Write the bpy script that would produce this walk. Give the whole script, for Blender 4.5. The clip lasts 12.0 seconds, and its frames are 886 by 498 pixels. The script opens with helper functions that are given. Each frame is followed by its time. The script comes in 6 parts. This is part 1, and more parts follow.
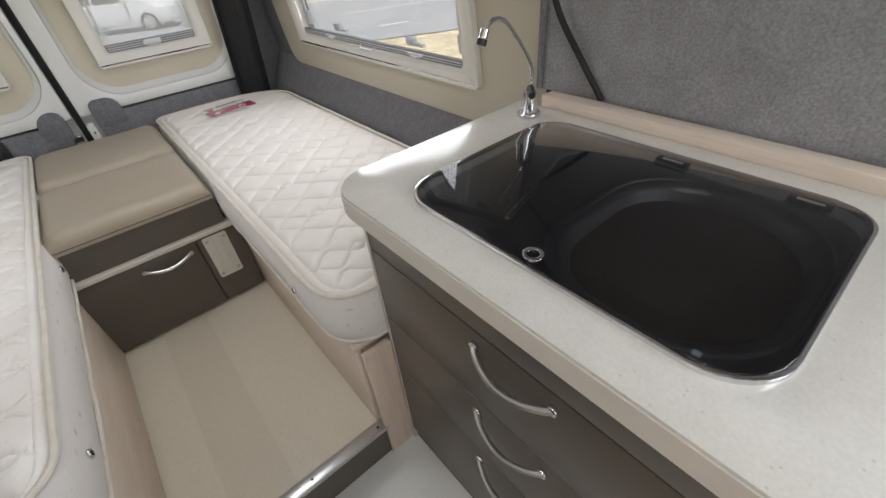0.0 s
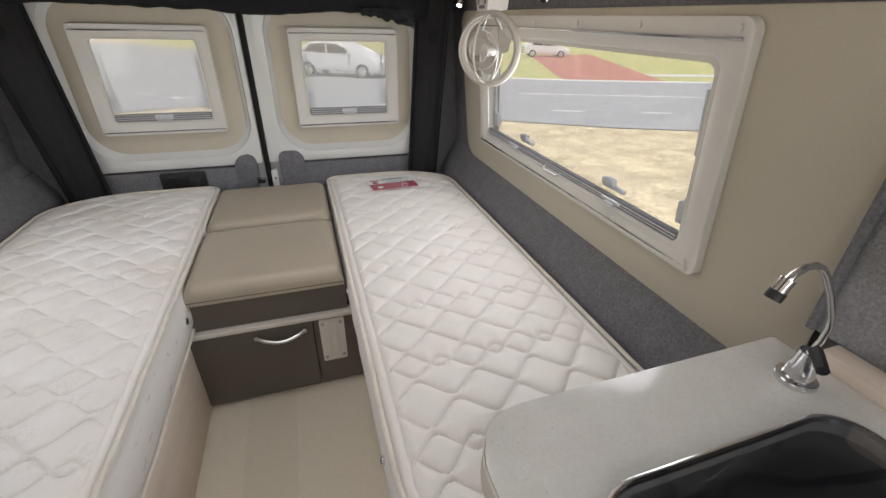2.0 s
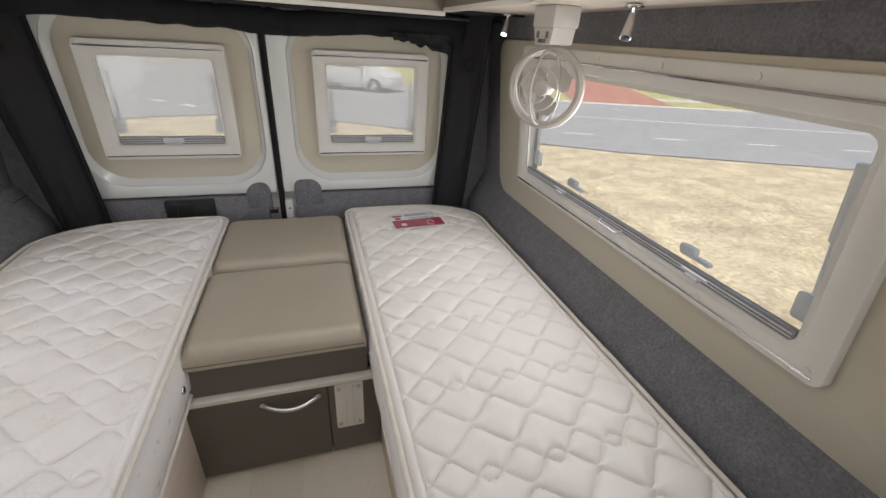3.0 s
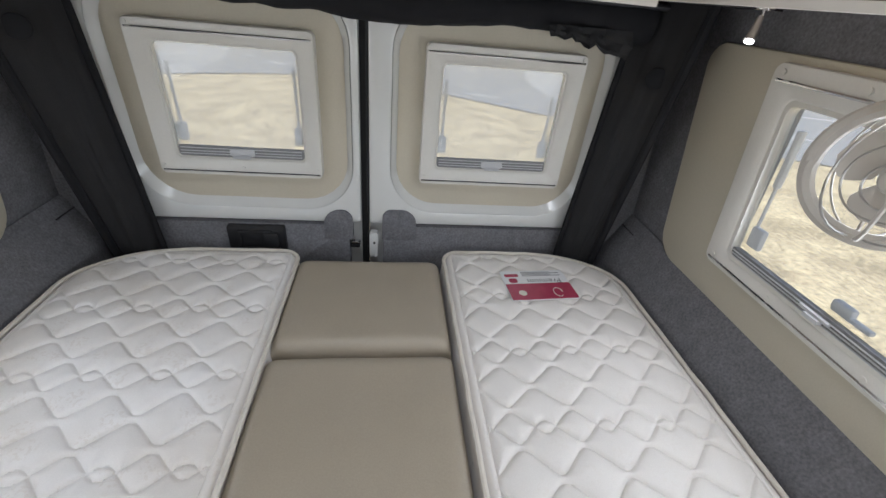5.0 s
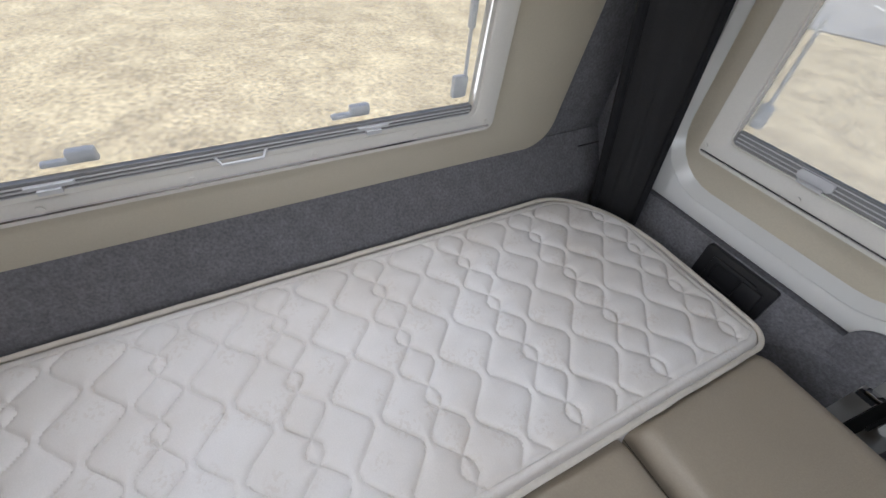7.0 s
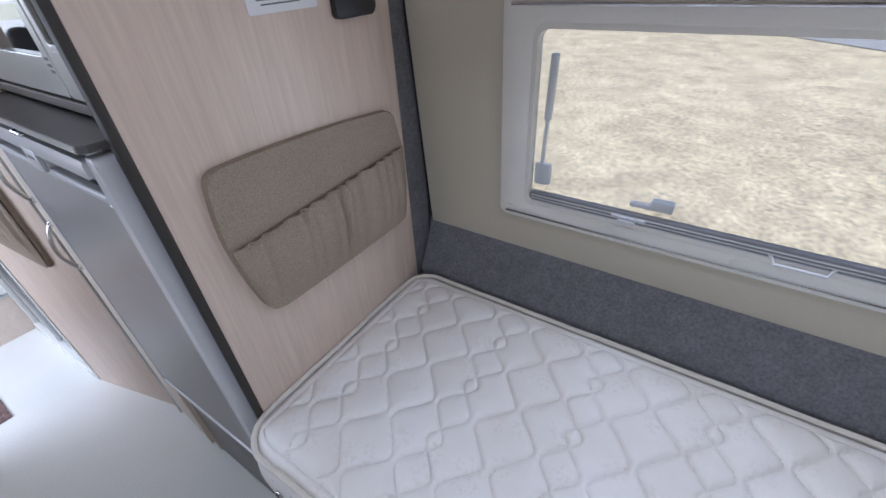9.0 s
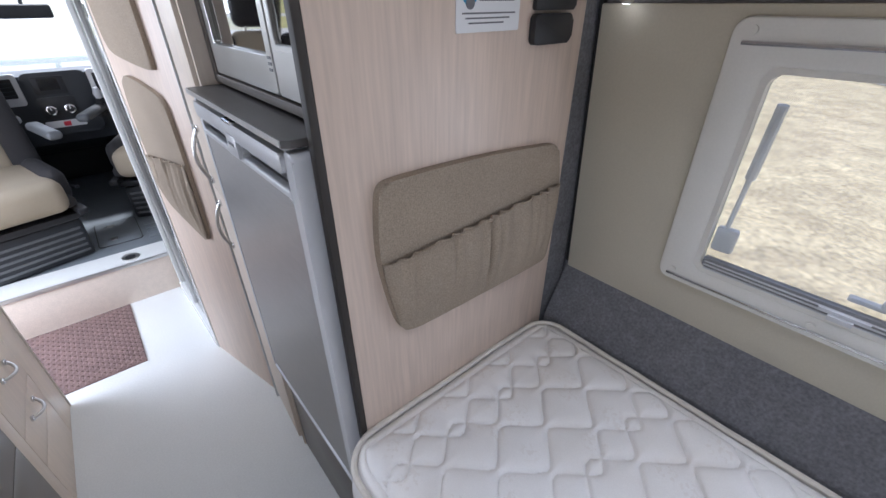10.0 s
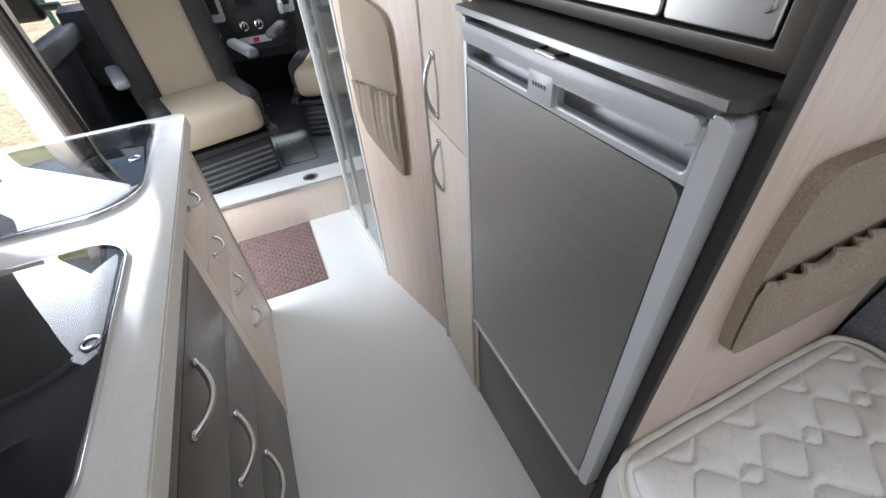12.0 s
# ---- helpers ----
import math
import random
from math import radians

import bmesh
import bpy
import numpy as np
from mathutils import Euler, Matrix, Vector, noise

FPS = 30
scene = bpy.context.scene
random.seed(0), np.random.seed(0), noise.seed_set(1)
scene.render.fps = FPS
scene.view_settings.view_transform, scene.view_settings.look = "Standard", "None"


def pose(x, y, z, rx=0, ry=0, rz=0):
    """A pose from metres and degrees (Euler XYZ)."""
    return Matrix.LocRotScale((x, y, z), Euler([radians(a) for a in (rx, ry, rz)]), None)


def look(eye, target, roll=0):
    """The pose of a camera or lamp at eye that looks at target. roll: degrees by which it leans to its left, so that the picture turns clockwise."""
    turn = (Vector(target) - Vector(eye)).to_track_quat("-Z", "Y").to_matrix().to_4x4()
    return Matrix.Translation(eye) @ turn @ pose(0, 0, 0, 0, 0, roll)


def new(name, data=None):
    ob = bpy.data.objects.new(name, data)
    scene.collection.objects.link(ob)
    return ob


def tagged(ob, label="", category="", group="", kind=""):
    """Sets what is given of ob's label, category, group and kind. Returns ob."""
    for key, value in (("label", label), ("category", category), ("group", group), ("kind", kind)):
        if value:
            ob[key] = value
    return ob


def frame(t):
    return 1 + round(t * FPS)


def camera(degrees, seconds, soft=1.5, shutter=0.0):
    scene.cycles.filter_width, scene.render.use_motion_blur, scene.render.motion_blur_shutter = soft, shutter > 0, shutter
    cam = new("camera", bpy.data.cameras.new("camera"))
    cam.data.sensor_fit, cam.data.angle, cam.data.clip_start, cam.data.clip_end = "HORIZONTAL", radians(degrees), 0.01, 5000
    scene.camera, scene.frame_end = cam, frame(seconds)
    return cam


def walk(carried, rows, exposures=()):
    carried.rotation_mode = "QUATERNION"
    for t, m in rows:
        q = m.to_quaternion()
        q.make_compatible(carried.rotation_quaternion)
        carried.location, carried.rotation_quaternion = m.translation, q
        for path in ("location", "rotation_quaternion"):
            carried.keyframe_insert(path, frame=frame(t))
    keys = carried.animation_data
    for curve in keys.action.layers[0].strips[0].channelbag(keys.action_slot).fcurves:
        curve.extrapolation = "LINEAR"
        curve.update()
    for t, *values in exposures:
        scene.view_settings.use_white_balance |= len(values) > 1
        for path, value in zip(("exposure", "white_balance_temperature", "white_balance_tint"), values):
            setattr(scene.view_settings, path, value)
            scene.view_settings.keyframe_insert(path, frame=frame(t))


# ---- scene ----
cam = camera(94.3, 12.0)
PATH = [
    (0, (0.071, 0.313, 1.189), (1.019, 1.561, -0.054), -5.8),
    (0.5, (0.07, 0.399, 1.204), (0.925, 1.78, 0.037), -3.3),
    (1, (0.106, 0.477, 1.221), (0.847, 1.974, 0.122), -1.3),
    (1.5, (0.135, 0.556, 1.251), (0.774, 2.144, 0.216), 0.4),
    (2, (0.165, 0.624, 1.264), (0.728, 2.277, 0.288), 1.6),
    (2.5, (0.156, 0.709, 1.288), (0.7, 2.401, 0.37), 2.7),
    (4.3, (0.057, 1.28, 1.297), (0.655, 2.914, 0.31), 6.2),
    (4.5, (0.089, 1.33, 1.317), (0.59, 2.976, 0.297), 5.7),
    (5, (0.055, 1.404, 1.342), (0.319, 3.076, 0.277), 6.0),
    (5.5, (0.002, 1.53, 1.342), (-0.1, 3.181, 0.217), 6.3),
    (6, (-0.062, 1.622, 1.344), (-0.623, 3.135, 0.163), 6.4),
    (6.5, (-0.118, 1.665, 1.328), (-1.084, 2.862, 0.05), 7.0),
    (7, (-0.135, 1.655, 1.301), (-1.35, 2.39, -0.107), 5.5),
    (7.5, (-0.101, 1.647, 1.292), (-1.479, 1.868, -0.141), 1.6),
    (7.7, (-0.086, 1.637, 1.276), (-1.498, 1.674, -0.14), 0.3),
    (9.3, (-0.102, 1.44, 1.321), (-1.377, 0.349, 0.232), -2.6),
    (9.5, (-0.101, 1.426, 1.319), (-1.335, 0.253, 0.27), -1.7),
    (10, (-0.079, 1.352, 1.3), (-1.183, 0.043, 0.267), -0.3),
    (10.5, (-0.015, 1.245, 1.289), (-0.97, -0.102, 0.16), -0.4),
    (11, (0.02, 1.142, 1.274), (-0.805, -0.192, 0.033), -2.1),
    (11.5, (0.052, 1.08, 1.278), (-0.677, -0.239, -0.037), -4.1),
    (12, (0.067, 1.047, 1.287), (-0.479, -0.369, -0.015), -5.0),
]
walk(cam, [(t, look(eye, target, roll)) for t, eye, target, roll in PATH], [
    (0.0, 0.15, 6450, 10), (1.0, 0.28, 6350, 10), (1.5, 0.14, 6450, 11), (2.5, -0.04, 6550, 12), (4.5, -0.08, 6150, 11), (5.5, 0.1, 6000, 9), (6.0, 0.13, 6350, 12), (6.5, 0.05, 6150, 12), (7.0, -0.06, 6000, 12), (7.5, -0.06, 5480, 15),
    (9.5, -0.1, 5450, 15), (10.0, 0.0, 5600, 14), (10.5, 0.0, 5780, 11), (12.0, 0.0, 5920, 10)])

# ---- world and light ----
world = bpy.data.worlds.new("sky")
scene.world = world
world.use_nodes = True
wn = world.node_tree.nodes
sky = wn.new("ShaderNodeTexSky")
sky.sky_type = "NISHITA"
sky.sun_disc = False
SUN_ELEV, SUN_ROT = radians(74), radians(188)
sky.sun_elevation, sky.sun_rotation = SUN_ELEV, SUN_ROT
sky.dust_density = 3.0
world.node_tree.links.new(sky.outputs["Color"], wn["Background"].inputs["Color"])
wn["Background"].inputs["Strength"].default_value = 0.15

sun_data = bpy.data.lights.new("sun", "SUN")
sun_data.energy, sun_data.angle, sun_data.color = 5.0, radians(6), (1.0, 0.96, 0.9)
sun = new("sun", sun_data)
SUN_DIR = Vector((math.sin(SUN_ROT) * math.cos(SUN_ELEV), math.cos(SUN_ROT) * math.cos(SUN_ELEV), math.sin(SUN_ELEV)))
sun.matrix_world = look(SUN_DIR * 40, (0, 0, 0))


def opening_light(eye, target, sx, sy, watts):
    """Sky light that enters by an opening."""
    d = bpy.data.lights.new("opening_light", "AREA")
    d.shape, d.size, d.size_y, d.energy, d.color = "RECTANGLE", sx, sy, watts, (0.97, 0.98, 1.0)
    new("opening_light", d).matrix_world = look(eye, target)


opening_light((0.858, 1.67, 1.05), (0, 1.67, 0.97), 0.94, 0.27, 3.4)
opening_light((-0.858, 1.67, 1.05), (0, 1.67, 0.97), 0.94, 0.27, 2.2)
opening_light((1.05, -0.60, 0.95), (0, -0.42, 0.15), 0.7, 1.4, 29)
opening_light((0.0, 1.62, 2.06), (0, 1.62, 0), 0.36, 0.36, 4.2)
opening_light((0.0, 0.1, 2.06), (0, 0.1, 0), 0.36, 0.36, 3.6)
opening_light((0.0, -2.75, 1.5), (0, -1, 0.8), 1.4, 0.6, 16)


# ---- materials ----
def material(name, colour, rough=0.5, metal=0.0, vary=0.0, scale=20.0, fine=0.0, fine_scale=300.0, bump=0.0, bump_scale=200.0,
             stretch=(1, 1, 1), second=None, coat=0.0, island=0.0, spots=None, use_object=True):
    """A procedural surface: colour broken up at two scales, with relief and uneven gloss."""
    m = bpy.data.materials.new(name)
    m.use_nodes = True
    nt = m.node_tree
    n, link = nt.nodes, nt.links.new
    b = n["Principled BSDF"]
    b.inputs["Metallic"].default_value = metal
    b.inputs["Roughness"].default_value = rough
    if coat:
        b.inputs["Coat Weight"].default_value = coat
        b.inputs["Coat Roughness"].default_value = 0.08
    tc = n.new("ShaderNodeTexCoord")
    mp = n.new("ShaderNodeMapping")
    mp.inputs["Scale"].default_value = stretch
    link(tc.outputs["Object"], mp.inputs["Vector"])
    base = (*colour, 1)
    alt = (*(second or [c * (1 - vary) for c in colour]), 1)
    big = n.new("ShaderNodeTexNoise")
    big.inputs["Scale"].default_value = scale
    big.inputs["Detail"].default_value = 5
    link(mp.outputs["Vector"], big.inputs["Vector"])
    ramp = n.new("ShaderNodeValToRGB")
    ramp.color_ramp.elements[0].position, ramp.color_ramp.elements[1].position = 0.35, 0.68
    ramp.color_ramp.elements[0].color, ramp.color_ramp.elements[1].color = alt, base
    link(big.outputs["Fac"], ramp.inputs["Fac"])
    out = ramp.outputs["Color"]
    if fine:
        fn = n.new("ShaderNodeTexNoise")
        fn.inputs["Scale"].default_value = fine_scale
        fn.inputs["Detail"].default_value = 3
        link(mp.outputs["Vector"], fn.inputs["Vector"])
        mr = n.new("ShaderNodeMapRange")
        mr.inputs["From Min"].default_value, mr.inputs["From Max"].default_value = 0.3, 0.7
        mr.inputs["To Min"].default_value, mr.inputs["To Max"].default_value = 1 - fine, 1 + fine
        link(fn.outputs["Fac"], mr.inputs["Value"])
        mul = n.new("ShaderNodeVectorMath")
        mul.operation = "SCALE"
        link(out, mul.inputs[0])
        link(mr.outputs["Result"], mul.inputs["Scale"])
        out = mul.outputs["Vector"]
    if spots:
        vo = n.new("ShaderNodeTexVoronoi")
        vo.inputs["Scale"].default_value = spots[0]
        link(mp.outputs["Vector"], vo.inputs["Vector"])
        lt = n.new("ShaderNodeMath")
        lt.operation = "LESS_THAN"
        lt.inputs[1].default_value = spots[1]
        link(vo.outputs["Distance"], lt.inputs[0])
        mx = n.new("ShaderNodeMix")
        mx.data_type = "RGBA"
        mx.inputs["B"].default_value = (*spots[2], 1)
        for i in mx.inputs:
            if i.name == "B" and i.type == "RGBA":
                i.default_value = (*spots[2], 1)
        fac = [i for i in mx.inputs if i.name == "Factor" and i.type == "VALUE"][0]
        a = [i for i in mx.inputs if i.name == "A" and i.type == "RGBA"][0]
        link(lt.outputs[0], fac)
        link(out, a)
        out = [o for o in mx.outputs if o.type == "RGBA"][0]
    link(out, b.inputs["Base Color"])
    rr = n.new("ShaderNodeMapRange")
    rr.inputs["To Min"].default_value, rr.inputs["To Max"].default_value = max(0.02, rough * 0.85), min(1, rough * 1.15)
    link(big.outputs["Fac"], rr.inputs["Value"])
    link(rr.outputs["Result"], b.inputs["Roughness"])
    if bump:
        bn = n.new("ShaderNodeTexNoise")
        bn.inputs["Scale"].default_value = bump_scale
        bn.inputs["Detail"].default_value = 4
        link(mp.outputs["Vector"], bn.inputs["Vector"])
        bp = n.new("ShaderNodeBump")
        bp.inputs["Strength"].default_value = bump
        bp.inputs["Distance"].default_value = 0.002
        link(bn.outputs["Fac"], bp.inputs["Height"])
        link(bp.outputs["Normal"], b.inputs["Normal"])
    return m


def glass(name, colour=(1, 1, 1), rough=0.0, solid=0.03):
    m = bpy.data.materials.new(name)
    m.use_nodes = True
    n, link = m.node_tree.nodes, m.node_tree.links.new
    n.remove(n["Principled BSDF"])
    tr, gl, mix = n.new("ShaderNodeBsdfTransparent"), n.new("ShaderNodeBsdfGlossy"), n.new("ShaderNodeMixShader")
    tr.inputs["Color"].default_value = (*colour, 1)
    gl.inputs["Roughness"].default_value = rough
    lw = n.new("ShaderNodeLayerWeight")
    p5, ml = n.new("ShaderNodeMath"), n.new("ShaderNodeMath")
    p5.operation, p5.inputs[1].default_value = "POWER", 5.0
    ml.operation, ml.inputs[1].default_value, ml.inputs[2].default_value = "MULTIPLY_ADD", 0.9, solid
    link(lw.outputs["Facing"], p5.inputs[0])
    link(p5.outputs[0], ml.inputs[0])
    link(ml.outputs[0], mix.inputs["Fac"])
    link(tr.outputs["BSDF"], mix.inputs[1])
    link(gl.outputs["BSDF"], mix.inputs[2])
    link(mix.outputs["Shader"], n["Material Output"].inputs["Surface"])
    return m


def lamp_glow(name, colour, strength):
    m = bpy.data.materials.new(name)
    m.use_nodes = True
    b = m.node_tree.nodes["Principled BSDF"]
    b.inputs["Base Color"].default_value = (*colour, 1)
    b.inputs["Emission Color"].default_value = (*colour, 1)
    b.inputs["Emission Strength"].default_value = strength
    return m


FELT = material("grey_felt", (0.193, 0.192, 0.204), 0.95, vary=0.18, scale=30, fine=0.24, fine_scale=170, bump=0.8, bump_scale=350)
FELT_DARK = material("worn_grey_felt", (0.315, 0.315, 0.325), 0.95, vary=0.16, scale=18, fine=0.22, fine_scale=230, bump=0.8, bump_scale=300)
PANEL = material("cream_vinyl_panel", (0.55, 0.505, 0.40), 0.55, vary=0.04, scale=3, fine=0.03, bump=0.12, bump_scale=500)
DOOR_PANEL = material("tan_vinyl_panel", (0.58, 0.53, 0.42), 0.5, vary=0.05, scale=3, fine=0.03, bump=0.12, bump_scale=500)
BODY_WHITE = material("white_body_paint", (0.73, 0.735, 0.71), 0.22, vary=0.03, scale=5, coat=0.4)
FRAME_WHITE = material("white_window_plastic", (0.72, 0.70, 0.645), 0.4, vary=0.04, scale=8, fine=0.02)
CASSETTE = material("grey_blind_cassette", (0.24, 0.24, 0.245), 0.4, vary=0.1, scale=30)
PLASTIC_GREY = material("pale_grey_plastic", (0.80, 0.81, 0.84), 0.35, vary=0.1, scale=20)
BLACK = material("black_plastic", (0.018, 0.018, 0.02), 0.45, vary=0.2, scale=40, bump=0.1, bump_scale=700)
RUBBER = material("black_rubber", (0.012, 0.012, 0.012), 0.7, vary=0.2, scale=30)
CURTAIN = material("charcoal_curtain_cloth", (0.021, 0.0205, 0.0215), 0.9, vary=0.3, scale=20, fine=0.25, fine_scale=600, bump=0.3, bump_scale=600)
CURTAIN_BAND = material("black_curtain_band", (0.004, 0.004, 0.006), 0.85, vary=0.2, scale=20, bump=0.3, bump_scale=600)
TICKING = material("white_quilted_ticking", (0.81, 0.775, 0.73), 0.52, vary=0.03, scale=9, fine=0.03, fine_scale=500, bump=0.2, bump_scale=900)
TICKING_OLD = material("aged_quilted_ticking", (0.86, 0.84, 0.815), 0.5, vary=0.10, scale=5, fine=0.03, fine_scale=500, bump=0.2, bump_scale=900, second=(0.77, 0.73, 0.68))
PIPING = material("cream_piping", (0.74, 0.69, 0.61), 0.8, vary=0.1, scale=40, bump=0.3, bump_scale=900)
VINYL = material("taupe_vinyl", (0.40, 0.347, 0.268), 0.36, vary=0.06, scale=6, fine=0.04, bump=0.25, bump_scale=500)
TAUPE = material("taupe_laminate", (0.115, 0.098, 0.082), 0.33, vary=0.06, scale=6, fine=0.04, fine_scale=500)
EDGE_STRIP = material("pale_edge_strip", (0.68, 0.64, 0.58), 0.5, vary=0.05)
WOOD = material("pale_ash_laminate", (0.69, 0.56, 0.46), 0.42, vary=0.08, scale=3.0, fine=0.07, fine_scale=14, stretch=(14, 14, 0.7))
WOOD_LONG = material("pale_ash_laminate_flat", (0.76, 0.655, 0.56), 0.42, vary=0.07, scale=3.0, fine=0.06, fine_scale=14, stretch=(14, 0.7, 14))
CREAM_WOOD = material("cream_cupboard_laminate", (0.78, 0.68, 0.57), 0.4, vary=0.05, scale=3, fine=0.04, fine_scale=14, stretch=(12, 12, 0.8))
WORKTOP = material("speckled_white_worktop", (0.64, 0.63, 0.595), 0.16, vary=0.05, scale=25, fine=0.04, fine_scale=250, coat=0.04, spots=(75, 0.10, (0.52, 0.51, 0.48)))
CHROME = material("chrome", (0.72, 0.72, 0.74), 0.12, metal=1.0, vary=0.05)
STEEL = material("brushed_steel", (0.42, 0.415, 0.41), 0.42, metal=0.9, vary=0.08, scale=4, fine=0.06, fine_scale=40, stretch=(1, 1, 25))
SILVER = material("silver_plastic", (0.62, 0.625, 0.64), 0.36, metal=0.15, vary=0.04, scale=8)
SATIN = material("satin_nickel", (0.56, 0.55, 0.53), 0.36, metal=1.0, vary=0.05)
SINK = material("dark_sink_steel", (0.36, 0.36, 0.37), 0.34, metal=0.85, vary=0.1, scale=10)
FLOOR_PALE = material("pale_vinyl_floor", (0.78, 0.785, 0.755), 0.38, vary=0.05, scale=3, fine=0.04, fine_scale=180, bump=0.15, bump_scale=250)
FLOOR_BEIGE = material("beige_vinyl_floor", (0.60 * 1.18, 0.55 * 1.18, 0.45 * 1.18), 0.5, vary=0.05, scale=2.5, fine=0.04, fine_scale=160, bump=0.15, bump_scale=250)
# the beige floor in a darker tone, for its shaded band
FLOOR_SHADE = material("shaded_beige_vinyl_floor", (0.665, 0.607, 0.492), 0.5, vary=0.05, scale=2.5, fine=0.04, fine_scale=160, bump=0.15, bump_scale=250)
ALU = material("aluminium_trim", (0.62, 0.62, 0.62), 0.3, metal=0.9, vary=0.05, scale=20)
CAB_RUBBER = material("grey_cab_rubber", (0.20, 0.222, 0.24), 0.5, vary=0.15, scale=6, fine=0.1, bump=0.3, bump_scale=400)
FABRIC = material("taupe_pocket_fabric", (0.37, 0.30, 0.225), 0.95, vary=0.10, scale=8, fine=0.22, fine_scale=420, bump=0.9, bump_scale=420)
SEAT_CREAM = material("cream_seat_cloth", (0.38, 0.32, 0.235), 0.85, vary=0.05, scale=8, fine=0.06, fine_scale=500, bump=0.3, bump_scale=600)
SEAT_GREY = material("charcoal_seat_cloth", (0.036, 0.034, 0.035), 0.9, vary=0.15, scale=10, fine=0.15, fine_scale=500, bump=0.3, bump_scale=600)
ARM_GREY = material("grey_armrest_plastic", (0.12, 0.125, 0.13), 0.5, vary=0.1, scale=15, bump=0.2, bump_scale=500)
DASH = material("dark_dashboard_plastic", (0.03, 0.033, 0.038), 0.5, vary=0.15, scale=20, bump=0.2, bump_scale=800)
MAT = material("brown_woven_mat", (0.235, 0.155, 0.14), 0.9, vary=0.25, scale=30, fine=0.2, fine_scale=300, bump=0.5, bump_scale=300)
RED = material("deep_red_card", (0.42, 0.06, 0.11), 0.22, vary=0.15, scale=30, coat=0.5)
PAPER = material("white_paper", (0.80, 0.80, 0.80), 0.6, vary=0.03)
BLUE = material("blue_print", (0.05, 0.33, 0.55), 0.5, vary=0.15, scale=60)
YELLOW = material("yellow_print", (0.72, 0.55, 0.10), 0.5, vary=0.15, scale=60)
INK = material("grey_ink", (0.16, 0.16, 0.17), 0.6)
WHITE_PLASTIC = material("white_plastic", (0.70, 0.68, 0.64), 0.4, vary=0.05, scale=20)
BROWN_LOCKER = material("brown_locker_gloss", (0.23, 0.19, 0.14), 0.3, vary=0.06, scale=5)
CEILING = material("grey_ceiling_cloth", (0.55, 0.54, 0.51), 0.9, vary=0.08, scale=6, fine=0.05)
GRASS = material("dry_grass", (0.62, 0.52, 0.33), 0.95, scale=2.4, second=(0.40, 0.325, 0.20), fine=0.38, fine_scale=20, bump=1.0, bump_scale=40)
VERGE = material("green_verge", (0.30, 0.34, 0.10), 0.95, scale=1.2, second=(0.45, 0.38, 0.16), fine=0.4, fine_scale=14, bump=1.0, bump_scale=30)
ASPHALT = material("grey_asphalt", (0.30, 0.30, 0.305), 0.9, vary=0.12, scale=1.5, fine=0.15, fine_scale=60, bump=0.4, bump_scale=80)
ROAD_PAINT = material("white_road_paint", (0.75, 0.75, 0.73), 0.7, vary=0.1, scale=5)
BRICK_RED = material("red_driveway_paving", (0.42, 0.16, 0.11), 0.9, vary=0.2, scale=4, fine=0.2, fine_scale=30)
CONCRETE = material("pale_concrete", (0.55, 0.54, 0.51), 0.9, vary=0.1, scale=3, fine=0.1, fine_scale=50)
CAR_WHITE = material("white_car_paint", (0.80, 0.80, 0.80), 0.2, vary=0.02, coat=0.5)
CLEAN_PANE = glass("clear_acrylic_window", (0.92, 0.93, 0.92))
CLEAR = glass("hazed_acrylic_window", (0.93, 0.94, 0.93))
for pane_, fac_ in ((CLEAR, 0.31), (CLEAN_PANE, 0.12)):
    # white glare of the bright outside, put into the panes as a translucent veil
    cn, clk = pane_.node_tree.nodes, pane_.node_tree.links.new
    first = [n_ for n_ in cn if n_.type == "MIX_SHADER"][0]
    veil, vmix = cn.new("ShaderNodeBsdfTranslucent"), cn.new("ShaderNodeMixShader")
    veil.inputs["Color"].default_value = (0.9, 0.9, 0.9, 1)
    vmix.inputs["Fac"].default_value = fac_
    clk(first.outputs[0], vmix.inputs[1])
    clk(veil.outputs[0], vmix.inputs[2])
    clk(vmix.outputs[0], cn["Material Output"].inputs["Surface"])
TICKING_SIDE = material("woven_leaf_ticking", (0.78, 0.75, 0.72), 0.85, scale=38, second=(0.52, 0.52, 0.55), fine=0.04, fine_scale=500, bump=0.2, bump_scale=900, stretch=(1, 0.6, 1.4))
for r_ in [n_ for n_ in TICKING_SIDE.node_tree.nodes if n_.type == "VALTORGB"]:
    r_.color_ramp.elements[0].position, r_.color_ramp.elements[1].position = 0.27, 0.36


